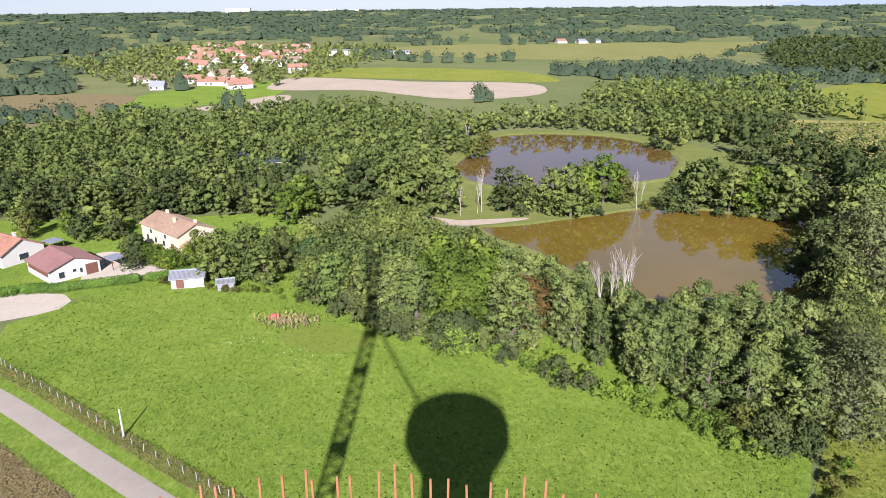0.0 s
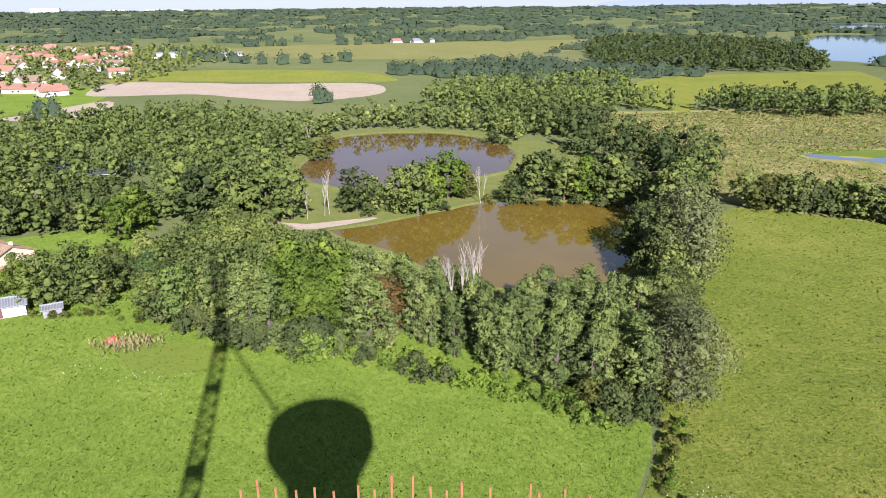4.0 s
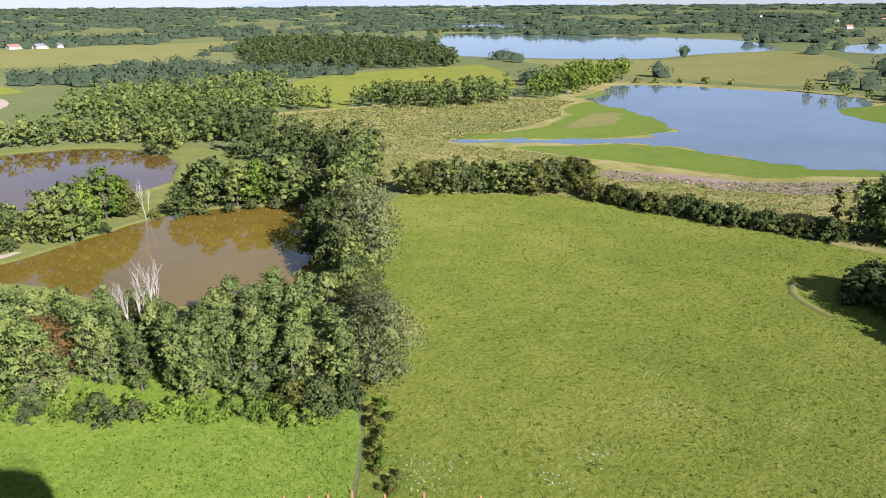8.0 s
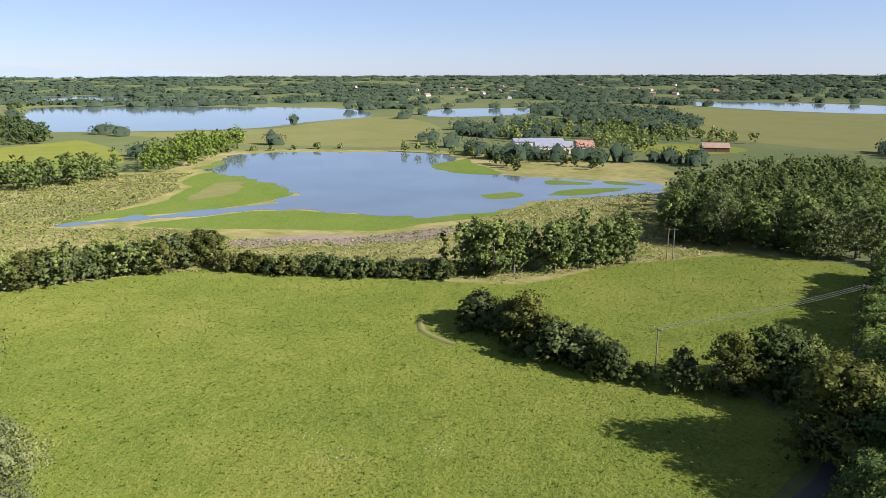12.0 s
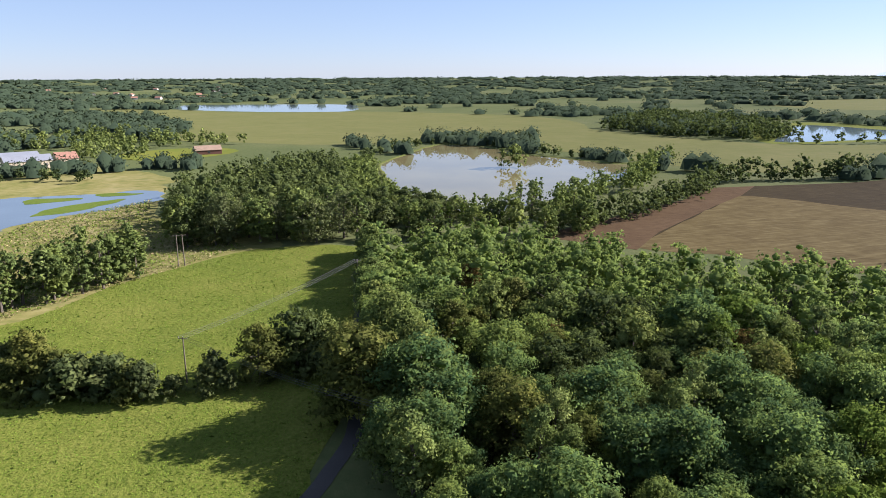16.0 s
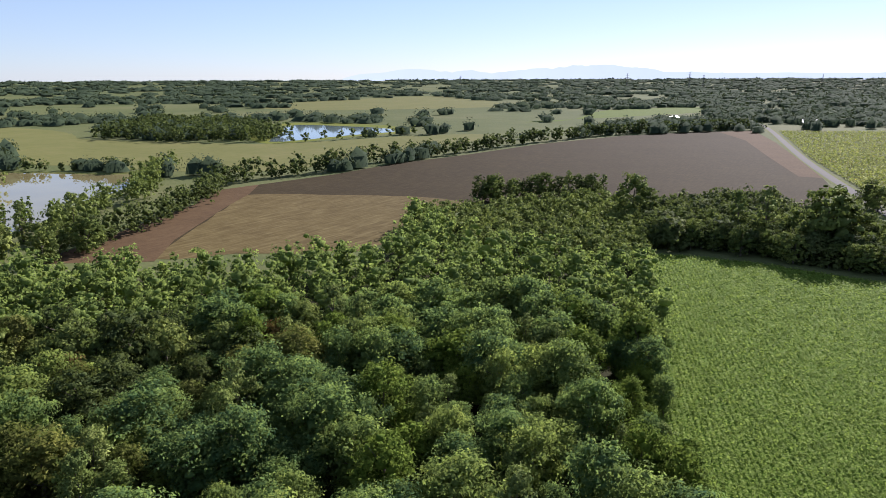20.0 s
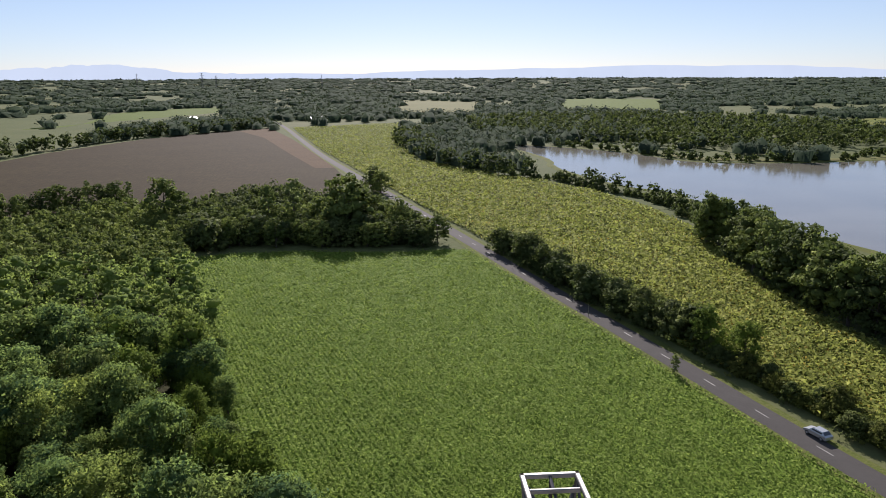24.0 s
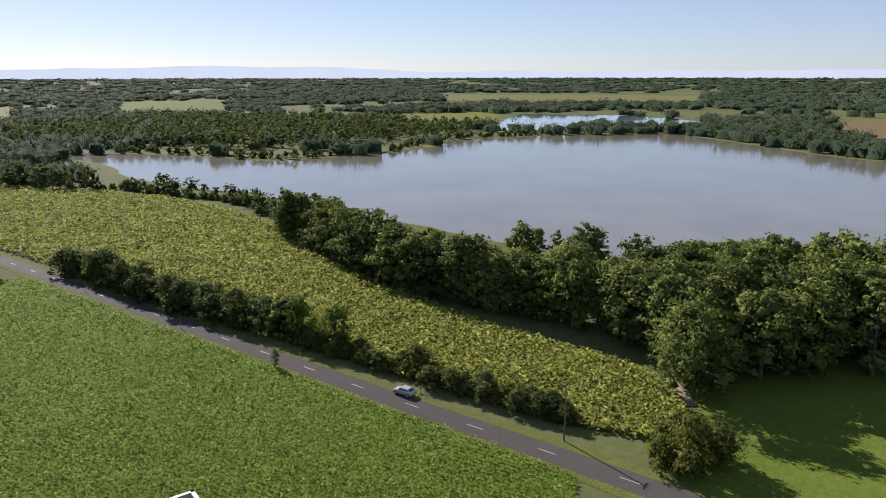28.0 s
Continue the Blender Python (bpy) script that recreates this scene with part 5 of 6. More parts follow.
leaves_on("crop", CROP, 240000, 0.7, 0.19, L_crop, "knee-high leafy green crop in faint rows", "crop", rows=(112, 0.9), near=60)
leaves_on("sunflowers", SUNFLOWER, 110000, 1.55, 0.4, L_sun, "ripening sunflowers with yellowing leaves and hanging heads", "sunflowers", rows=(75, 1.1), near=90, power=1.8)
leaves_on("sunflower_heads", SUNFLOWER, 14000, 1.62, 0.26, L_head, "drooping brown and yellow sunflower heads", "sunflowers", rows=(75, 1.1), near=90, power=1.8, up=0.3)
leaves_on("grass", MEADOW_A, 40000, 0.16, 0.17, L_grass, "tufted meadow grass", "grass", near=80)
leaves_on("grass", MEADOW_B, 60000, 0.16, 0.17, L_grass, "tufted pasture grass", "grass", near=80)

# ---------------------------------------------------------------- the water tower and its mast
tower = tagged(new("water_tower"), "grey concrete water tower with a mushroom-shaped tank", "water tower")
tower.location = (-0.8, 0, 0)
bm = bmesh.new()
prof = [(4.4, -0.2), (4.35, 20), (4.3, 40.6), (4.7, 41.6), (6.2, 43.5), (7.0, 44.8), (7.1, 46.6), (6.85, 47.7), (6.3, 48.3), (4.0, 48.9), (0.05, 49.2)]
seg = 64
rings = [[bm.verts.new((r * math.cos(2 * math.pi * i / seg), r * math.sin(2 * math.pi * i / seg), z)) for i in range(seg)] for r, z in prof]
for a, b in zip(rings, rings[1:]):
    for i in range(seg):
        bm.faces.new((a[i], a[(i + 1) % seg], b[(i + 1) % seg], b[i]))
part("tank_and_shaft", bm, M_concrete, tower, "", True)
bm = bmesh.new()
add_bar(bm, (0, 0, 0), (0, 0, 1.8), 0.014, 0.014, 6)
rod = done(bm, "rod", M_rust)
rr = random.Random(5)
for i in range(200):
    a = radians(i * 1.8 + rr.uniform(-0.45, 0.45))
    ob = new("rod", rod)
    ob.parent = tower
    ob.matrix_basis = Matrix.LocRotScale((6.45 * math.sin(a), 6.45 * math.cos(a), 48.45 + rr.uniform(-0.12, 0.1)), Euler((rr.uniform(-0.03, 0.03), rr.uniform(-0.03, 0.03), 0)), None)


def lattice(name, a, b, half, bay, r, mat, parent, label, side=Vector((0, 0, 1))):
    """A square lattice boom from a to b."""
    a, b = Vector(a), Vector(b)
    d = (b - a).normalized()
    s = d.cross(side).normalized()
    t = s.cross(d).normalized()
    n = max(1, round((b - a).length / bay))
    bm = bmesh.new()
    cs = [s * half + t * half, s * half - t * half, -s * half - t * half, -s * half + t * half]
    for c in cs:
        add_bar(bm, a + c, b + c, r, None, 6)
    part(name + "_chords", bm, mat, parent, label)
    bm = bmesh.new()
    for i in range(n + 1):
        p = a.lerp(b, i / n)
        for k in range(4):
            add_bar(bm, p + cs[k], p + cs[(k + 1) % 4], r * 0.75, None, 5)
            if i < n:
                q = a.lerp(b, (i + 1) / n)
                add_bar(bm, p + cs[(k + i) % 4], q + cs[(k + 1 + i) % 4], r * 0.6, None, 4)
    part(name + "_bracing", bm, mat, parent)


mast = tagged(new("lattice_mast"), "tall galvanised lattice mast beside the water tower", "mast")
lattice("mast", (-16.2, 8, -0.2), (-16.2, 8, 76), 1.05, 1.9, 0.17, M_steel, mast, "", Vector((0, 1, 0)))
lattice("tie", (-15.2, 8, 60), (-6.0, 1.0, 49.0), 0.14, 0.8, 0.05, M_steel, mast, "")
for z in (16, 28, 39.5, 51, 58.5, 66):
    bm = bmesh.new()
    add_box(bm, -16.2, 8, z, 2.5, 2.5, 0.12, 0, 0.02)
    part("platform", bm, M_steel, mast)
bm = bmesh.new()
add_box(bm, -16.2, 8, -0.1, 3.2, 3.2, 0.6, 0, 0.05)
part("footing", bm, M_concrete, mast)
boom = tagged(new("lattice_boom"), "short galvanised lattice boom on the tower roof", "boom")
BX, BZ = -1.505, 51.0
for sx in (-0.285, 0.285):
    bm = bmesh.new()
    add_box(bm, BX + sx, -4.2, BZ, 0.05, 4.55, 0.05, 0, 0.008)
    part("top_chord", bm, M_steel, boom)
    bm = bmesh.new()
    add_box(bm, BX + sx * 0.86, -4.2, BZ - 0.5, 0.05, 4.4, 0.05, 0, 0.008)
    part("bottom_chord", bm, M_dark_steel, boom)
    bm = bmesh.new()
    for i in range(9):
        y = -6.44 + i * 0.55
        add_bar(bm, (BX + sx, y, BZ), (BX + sx * 0.86, y, BZ - 0.5), 0.02, None, 5)
        if i < 8:
            add_bar(bm, (BX + sx, y, BZ), (BX + sx * 0.86, y + 0.55, BZ - 0.5), 0.016, None, 5)
    part("side_bracing", bm, M_dark_steel, boom)
for i, (y, z, w) in enumerate(((-6.45, 0.0, 0.62), (-6.2, -0.02, 0.52), (-4.9, 0.0, 0.6), (-3.4, 0.0, 0.6), (-2.0, 0.0, 0.6))):
    bm = bmesh.new()
    add_box(bm, BX, y, BZ + z, w, 0.05 if i != 1 else 0.035, 0.05, 0, 0.008)
    part("cross_bar", bm, M_steel, boom)
bm = bmesh.new()
for sx in (-1, 1):
    add_bar(bm, (BX, -6.4, BZ - 0.03), (BX, -6.35, BZ - 0.5), 0.02, None, 5)
    add_bar(bm, (BX + sx * 0.24, -6.35, BZ - 0.06), (BX, -6.0, BZ - 0.5), 0.018, None, 5)
add_bar(bm, (BX, -6.44, BZ), (BX, -5.6, BZ - 0.2), 0.018, None, 5)
part("end_bracing", bm, M_dark_steel, boom)
bm = bmesh.new()
for y in (-5.0, -2.2):
    for sx in (-0.24, 0.24):
        add_bar(bm, (BX + sx, y, 48.7), (BX + sx, y, BZ - 0.48), 0.05, None, 8)
part("stand", bm, M_steel, boom)

# ---------------------------------------------------------------- houses


def roof_mesh(w, d, eave, ridge, over, mat, hip=0.0):
    bm = bmesh.new()
    t = 0.16
    hw, hd = w / 2 + over, d / 2 + over
    drop = over * (ridge - eave) / (d / 2)
    for k, sgn in ((0, 1), (1, -1)):
        a = [(-hw, sgn * hd, eave - drop), (hw, sgn * hd, eave - drop), (hw - hip, 0, ridge), (-hw + hip, 0, ridge)]
        lo = [bm.verts.new(p) for p in a]
        up = [bm.verts.new((p[0], p[1], p[2] + t)) for p in a]
        bm.faces.new(lo)
        bm.faces.new(up)
        for i in range(4):
            bm.faces.new((lo[i], lo[(i + 1) % 4], up[(i + 1) % 4], up[i]))
    if hip:
        for sgn in (1, -1):
            a = [(sgn * hw, -hd, eave - drop), (sgn * hw, hd, eave - drop), (sgn * (hw - hip), 0, ridge)]
            lo = [bm.verts.new(p) for p in a]
            up = [bm.verts.new((p[0], p[1], p[2] + t)) for p in a]
            bm.faces.new(lo)
            bm.faces.new(up)
            for i in range(3):
                bm.faces.new((lo[i], lo[(i + 1) % 3], up[(i + 1) % 3], up[i]))
    return done(bm, "roof", mat)


def tile_ribs(w, d, eave, ridge, over, step, mat):
    """Rounded courses of tile running down both slopes."""
    bm = bmesh.new()
    hd = d / 2 + over
    drop = over * (ridge - eave) / (d / 2)
    x = -w / 2 - over + step / 2
    while x < w / 2 + over:
        for sgn in (1, -1):
            add_bar(bm, (x, sgn * hd, eave - drop + 0.17), (x, sgn * 0.05, ridge + 0.16), 0.09, 0.09, 5)
        x += step
    add_bar(bm, (-w / 2 - over, 0, ridge + 0.18), (w / 2 + over, 0, ridge + 0.18), 0.14, 0.14, 6)
    return done(bm, "roof_tiles", mat)


def house(x, y, rz, w, d, eave, ridge, wall, roof, label, windows=(), chimneys=(), hip=0.0, name="house", ribs=0.0, over=0.4, category="house"):
    """A gabled house; windows are (side, along, sill, width, height, part name)."""
    ob = tagged(new(name), label, category)
    bm = bmesh.new()
    pts = [(-d / 2, 0), (d / 2, 0), (d / 2, eave), (0, ridge if not hip else eave), (-d / 2, eave)]
    L = [bm.verts.new((-w / 2, p[0], p[1])) for p in pts]
    R = [bm.verts.new((w / 2, p[0], p[1])) for p in pts]
    bm.faces.new(L)
    bm.faces.new(R)
    for i in range(5):
        bm.faces.new((L[i], L[(i + 1) % 5], R[(i + 1) % 5], R[i]))
    part("wall", bm, wall, ob)
    rf = part("roof", roof_mesh(w, d, eave, ridge, over, roof, hip), roof, ob)
    if ribs and not hip:
        part("roof_tiles", tile_ribs(w, d, eave, ridge, over, ribs, roof), roof, rf)
    for cx, cy, ch in chimneys:
        bm = bmesh.new()
        z = ridge - abs(cy) * (ridge - eave) / (d / 2) - 0.3
        add_box(bm, cx, cy, z + ch / 2, 0.7, 0.6, ch, 0, 0.03)
        add_box(bm, cx, cy, z + ch + 0.05, 0.85, 0.75, 0.12, 0, 0.02)
        part("chimney", bm, wall, ob)
    for side, al, sill, ww, wh, pn in windows:
        bm = bmesh.new()
        bm2 = bmesh.new()
        if side in "fb":
            yy = (d / 2 + 0.02) * (-1 if side == "f" else 1)
            add_box(bm, al, yy, sill + wh / 2, ww + 0.16, 0.08, wh + 0.16)
            add_box(bm2, al, yy * 1.004, sill + wh / 2, ww, 0.1, wh)
        else:
            xx = (w / 2 + 0.02) * (-1 if side == "l" else 1)
            add_box(bm, xx, al, sill + wh / 2, 0.08, ww + 0.16, wh + 0.16)
            add_box(bm2, xx * 1.004, al, sill + wh / 2, 0.1, ww, wh)
        fr = part(pn, bm, M_white if pn == "window" else M_timber, ob)
        part("pane" if pn == "window" else "leaf", bm2, M_glass if pn == "window" else M_timber, fr)
    ob.matrix_basis = pose(x, y, swell_of_land(x, y), 0, 0, rz)
    return ob


house(-84.6, 147.6, -41, 12, 10.6, 2.8, 4.6, M_white, M_brown_tile, "low white garage house with a brown tiled roof", [("r", -2.9, 0.8, 1.1, 1.3, "window"), ("r", -0.2, 1.5, 0.7, 0.6, "window"), ("r", 1.2, 1.0, 0.5, 1.0, "window"), ("r", 3.5, 0.1, 2.4, 2.3, "door"), ("f", 0.0, 1.5, 10.5, 1.0, "door")], ribs=0.3)
house(-104, 158, -30, 16, 10, 3.0, 5.6, M_white, M_tile, "white bungalow with an orange tiled roof", [("f", 2, 1.0, 1.0, 1.1, "window"), ("f", 5, 1.0, 1.0, 1.1, "window"), ("r", 0, 0.9, 2.0, 1.3, "window")], [(3, 1.5, 1.4)], ribs=0.3)
house(-66, 167, -42, 18, 9.5, 4.6, 6.6, M_render, M_old_tile, "long cream farmhouse with a faded tiled roof", [("f", -6, 1.0, 1.0, 1.3, "window"), ("f", -2, 1.0, 1.0, 1.3, "window"), ("f", 2, 1.0, 1.0, 1.3, "window"), ("f", 6, 0.1, 1.2, 2.1, "door"), ("f", -4, 3.0, 0.9, 1.0, "window"), ("f", 3, 3.0, 0.9, 1.0, "window"), ("l", 0, 2.8, 1.0, 1.2, "window")], [(-6, 1.0, 1.3), (2, -1.4, 1.4), (7, 1.2, 1.2)], ribs=0.32)
house(-62.5, 160.5, -46, 9, 3.0, 2.2, 2.9, M_render, M_tile, "tiled lean-to along a cream farmhouse", ribs=0.3, name="lean_to", category="shed")
house(-54, 139, 12, 6.5, 4.2, 2.3, 3.2, M_white, M_tin, "small white shed with a grey sheet roof", [("f", -1.5, 0.2, 1.4, 1.8, "door")], name="shed", ribs=0.25, category="shed")
house(-45.5, 136.5, 14, 3.2, 2.6, 1.7, 2.1, M_tin, M_tin, "little grey metal shed at a meadow edge", [("f", 0, 0.1, 1.0, 1.5, "door")], name="shed", ribs=0.25, category="shed")
house(-33, 152, 20, 2.6, 2.2, 2.0, 2.9, M_white, M_tile, "tiny white hut with a red tiled roof", [("f", 0, 0.1, 0.8, 1.7, "door")], name="hut", category="hut")
house(503, 86, -68, 12, 15, 5, 8.5, M_render, M_tile, "cream farmhouse end with an orange tiled roof")
house(495, 106, -68, 26, 14, 5, 8.0, M_render, M_tin, "long cream farm building with a pale sheet roof", [("f", x, 1.0, 1.6, 2.0, "window") for x in (-15, -9, -3, 3, 9)], ribs=0.0)
house(515, 122, -68, 36, 15, 6, 8.0, M_white, M_tin, "farm barn with a pale sheet roof", name="barn", category="barn")
house(542, 0, -80, 18, 11, 3.2, 6, M_timber, M_old_tile, "brown farmhouse with a tiled roof", [("f", 0, 1, 1.4, 1.2, "window")])
for x, y, rz, w, d, wall, roof in ((-198, 566, 20, 22, 13, M_white, M_tile), (-172, 548, -15, 24, 14, M_render, M_tile), (-148, 524, 30, 17, 12, M_white, M_tile), (-152, 540, 10, 12, 9, M_timber, M_tile), (-236, 574, 40, 15, 10, M_white, M_old_tile), (-205, 520, 0, 10, 7, M_white, M_tin),
                                   (183, 1105, 10, 30, 14, M_white, M_tile), (215, 1095, 10, 34, 12, M_white, M_tin), (90, -900, 5, 30, 14, M_white, M_tin), (255, -890, 70, 40, 14, M_timber, M_tin), (-88, -705, 20, 6, 4, M_white, M_tin)):
    house(x, y, rz, w, d, 3.4, 6.2, wall, roof, "white rural house with a tiled roof" if roof is not M_tin else "pale farm shed with a sheet roof", [("f", 0, 1, 1.4, 1.3, "window"), ("f", -4, 1, 1.4, 1.3, "window")] if w > 9 else (), over=0.6)
rh = random.Random(11)
for i in range(54):
    az, far = ((rh.uniform(-18.8, -15.2), rh.uniform(800, 1170)) if i < 24 else (rh.uniform(-14.6, -10.4), rh.uniform(820, 1060)) if i < 40 else (rh.uniform(-22, -10), rh.uniform(620, 900)))
    x, y = far * math.sin(radians(az)), far * math.cos(radians(az))
    house(x, y, rh.uniform(0, 180), rh.uniform(12, 22), rh.uniform(10, 13), rh.uniform(3.5, 5.5), rh.uniform(6.8, 9), rh.choice((M_white, M_render, M_white)), rh.choice((M_tile, M_tile, M_old_tile)), "village house with pale walls and a red tiled roof", [("f", 0, 1, 1.5, 1.3, "window")], over=0.6)
for x, y, w, d, h in ((-1270, 4650, 150, 40, 26), (-900, 4700, 110, 40, 14), (-700, 4720, 90, 40, 14), (-560, 4700, 60, 30, 12), (-110, 885, 60, 14, 5), (-60, 870, 40, 10, 4)):
    house(x, y, 5, w, d, h, h + 1.5, M_white, M_tin, "large pale industrial building far off", name="industrial_building", over=0.3, category="building")

# ---------------------------------------------------------------- poles, fences, car


def pole(x, y, h, rz, arm=True, metal=False, paint=None):
    ob = tagged(new("utility_pole"), ("weathered wooden utility pole with a crossarm" if arm else "short white marker post beside a fence") if not metal else "thin grey metal post", "pole", "utility poles")
    bm = bmesh.new()
    add_bar(bm, (0, 0, -0.3), (0, 0, h), 0.15 if not metal else 0.06, 0.1 if not metal else 0.05, 8)
    part("post", bm, paint or (M_wood_pole if not metal else M_steel), ob)
    if arm:
        bm = bmesh.new()
        add_box(bm, 0, 0, h - 0.35, 1.9, 0.1, 0.12)
        part("crossarm", bm, M_wood_pole, ob)
        for k in (-0.85, 0.0, 0.85):
            bm = bmesh.new()
            add_bar(bm, (k, 0, h - 0.3), (k, 0, h + 0.05), 0.05, 0.035, 6)
            part("insulator", bm, M_white, ob)
    ob.matrix_basis = pose(x, y, 0, 0, 0, rz)


pole(130, 7, 9, 60)
pole(178, -35, 8, 60)
pole(-75, -68, 9, 20)
pole(-44, 83, 4.3, 0, False, False, M_white)
for x, y in ((-66, -73), (-44, -155), (-33, -199)):
    pole(x, y, 3.0, 0, False, True)
ob = tagged(new("twin_pole_pylon"), "twin-legged timber power pylon with a crossarm", "pylon")
for k in (-1, 1):
    bm = bmesh.new()
    add_bar(bm, (k * 0.9, 0, -0.3), (k * 0.8, 0, 9.6), 0.16, 0.12, 8)
    part("leg", bm, M_wood_pole, ob)
bm = bmesh.new()
add_box(bm, 0, 0, 9.3, 4.0, 0.14, 0.16)
part("crossarm", bm, M_wood_pole, ob)
ob.matrix_basis = pose(218, 10, 0, 0, 0, 95)


def wire(a, b, sag, r=0.012):
    bm = bmesh.new()
    a, b = Vector(a), Vector(b)
    n = 10
    pts = [a.lerp(b, i / n) - Vector((0, 0, sag * 4 * (i / n) * (1 - i / n))) for i in range(n + 1)]
    side = (b - a).cross(Vector((0, 0, 1))).normalized() * r
    rings = [[bm.verts.new(p + o) for o in (side, Vector((0, 0, r)), -side, Vector((0, 0, -r)))] for p in pts]
    for e, f in zip(rings, rings[1:]):
        for i in range(4):
            bm.faces.new((e[i], e[(i + 1) % 4], f[(i + 1) % 4], f[i]))
    tagged(new("power_line", done(bm, "power_line", M_dark_steel)), "thin sagging power line between poles", "wire", "power lines")


for k in (-0.85, 0.0, 0.85):
    wire((130 + k * 0.5, 7 + k * 0.87, 9), (84, -24 + k * 1.3, 10.5), 1.2, 0.02)
    wire((130 + k * 0.5, 7 + k * 0.87, 9), (178 + k * 0.5, -35 + k * 0.87, 8), 0.8, 0.02)

FENCE = [(-73, 104), (-58, 93), (-42, 81), (-26, 70)]
fence = tagged(new("fence"), "leaning post-and-wire fence beside a lane", "fence")
pts = curve_through(FENCE, False, 2.2)
bm = bmesh.new()
add_bar(bm, (0, 0, -0.2), (0, 0, 1.25), 0.06, 0.05, 6)
post = done(bm, "post", M_concrete)
for q in pts:
    ob = new("post", post)
    ob.parent = fence
    ob.matrix_basis = Matrix.LocRotScale((q[0], q[1], 0), Euler((rr.uniform(-0.1, 0.1), rr.uniform(-0.1, 0.1), 0)), None)
for z in (0.45, 0.75, 1.05):
    bm = bmesh.new()
    for p, q in zip(pts, pts[1:]):
        add_bar(bm, (p[0], p[1], z), (q[0], q[1], z), 0.007, None, 4)
    part("wire", bm, M_dark_steel, fence)

line = curve_through(ROAD, False, 0.5)
run, on = 0.0, False
for p, q in zip(line, line[1:]):
    run += float(np.linalg.norm(q - p))
    if run > 12.7 and -330 < q[1] < 0:
        run = 0.0
        d = q - p
        bm = bmesh.new()
        add_box(bm, 0, 0, 0, 3.0, 0.13, 0.006)
        m = new("road_dash", done(bm, "road_dash", M_paint))
        m.matrix_basis = pose(q[0], q[1], 0.128, 0, 0, math.degrees(math.atan2(d[1], d[0])))
        tagged(m, "worn white centre dash on asphalt", "road marking", "centre dashes", "structure")


def car(x, y, rz):
    ob = tagged(new("car"), "silver hatchback on the country road", "car")
    prof = [(-2.05, 0.35), (-2.05, 0.85), (-1.75, 0.98), (-1.25, 1.42), (0.35, 1.46), (1.05, 0.98), (1.85, 0.82), (2.05, 0.6), (2.05, 0.35)]
    bm = bmesh.new()
    rows = []
    for yy, k in ((-0.85, 0.9), (-0.8, 1.0), (0.8, 1.0), (0.85, 0.9)):
        rows.append([bm.verts.new((px, yy * (0.82 if pz > 1.2 else 1.0), 0.35 + (pz - 0.35) * (k if pz > 0.5 else 1))) for px, pz in prof])
    for a, b in zip(rows, rows[1:]):
        for i in range(len(prof)):
            bm.faces.new((a[i], a[(i + 1) % len(prof)], b[(i + 1) % len(prof)], b[i]))
    bm.faces.new(rows[0])
    bm.faces.new(rows[-1])
    body = part("body", bm, M_silver, ob)
    for nm, xs, zs, ws in (("windscreen", (0.42, 1.0), (1.42, 1.03), 0.62), ("rear_window", (-1.32, -1.72), (1.38, 1.02), 0.6)):
        bm = bmesh.new()
        vs = [bm.verts.new((xs[0], -ws, zs[0] + 0.02)), bm.verts.new((xs[0], ws, zs[0] + 0.02)), bm.verts.new((xs[1], ws * 1.15, zs[1] + 0.02)), bm.verts.new((xs[1], -ws * 1.15, zs[1] + 0.02))]
        bm.faces.new(vs)
        part(nm, bm, M_glass, body)
    for sgn in (-1, 1):
        bm = bmesh.new()
        add_box(bm, -0.35, sgn * 0.765, 1.16, 1.75, 0.06, 0.3, 0, 0.02)
        part("side_window", bm, M_glass, body)
        bm = bmesh.new()
        add_box(bm, 2.02, sgn * 0.6, 0.66, 0.1, 0.35, 0.14, 0, 0.03)
        part("headlight", bm, M_tin, body)
    for wx in (-1.25, 1.3):
        for sgn in (-1, 1):
            bm = bmesh.new()
            add_bar(bm, (wx, sgn * 0.68, 0.31), (wx, sgn * 0.88, 0.31), 0.31, None, 16)
            w = part("wheel", bm, M_rubber, ob)
            bm = bmesh.new()
            add_bar(bm, (wx, sgn * 0.86, 0.31), (wx, sgn * 0.89, 0.31), 0.19, None, 12)
            part("rim", bm, M_tin, w)
    ob.matrix_basis = pose(x, y, 0.12, 0, 0, rz)


CAR = (-64.6, -96.5)
car(CAR[0], CAR[1], 180 + 109)

# garden hedges along the meadow
for a, b, wdt in (((-97, 130.5), (-88.5, 134.5), 2.4), ((-86.5, 135.5), (-82.5, 136), 3.0), ((-81, 135.5), (-66, 141), 2.2), ((-63.4, 141.5), (-54, 145.5), 2.0)):
    line = curve_through([a, b], False, 0.5)
    p = np.array([(q[0], q[1]) for q in line for _ in range(260)])
    n = len(p)
    q = rng.uniform(-1, 1, (n, 3))
    big = np.abs(q).argmax(1)
    q[np.arange(n), big] = np.sign(q[np.arange(n), big])
    pos = np.stack([p[:, 0] + q[:, 0] * wdt / 2, p[:, 1] + q[:, 1] * wdt / 2, 0.8 + q[:, 2] * 0.8], 1)
    vs, fs = cards(pos, q, 0.2, rng)
    heart = np.array([(c[0], c[1], 0.75) for c in line[1::2]])
    hv, hf, hn = masses(heart, np.full(len(heart), wdt * 0.5), np.array([1, 1, 0.8 / (wdt * 0.5)]), 1, rng, 0.05)
    tagged(new("clipped_hedge", mesh_of("clipped_hedge", np.concatenate([vs, hv]), np.concatenate([fs, hf + len(vs)]), L_hedge)), "neatly clipped green garden hedge", "hedge", "garden hedges")


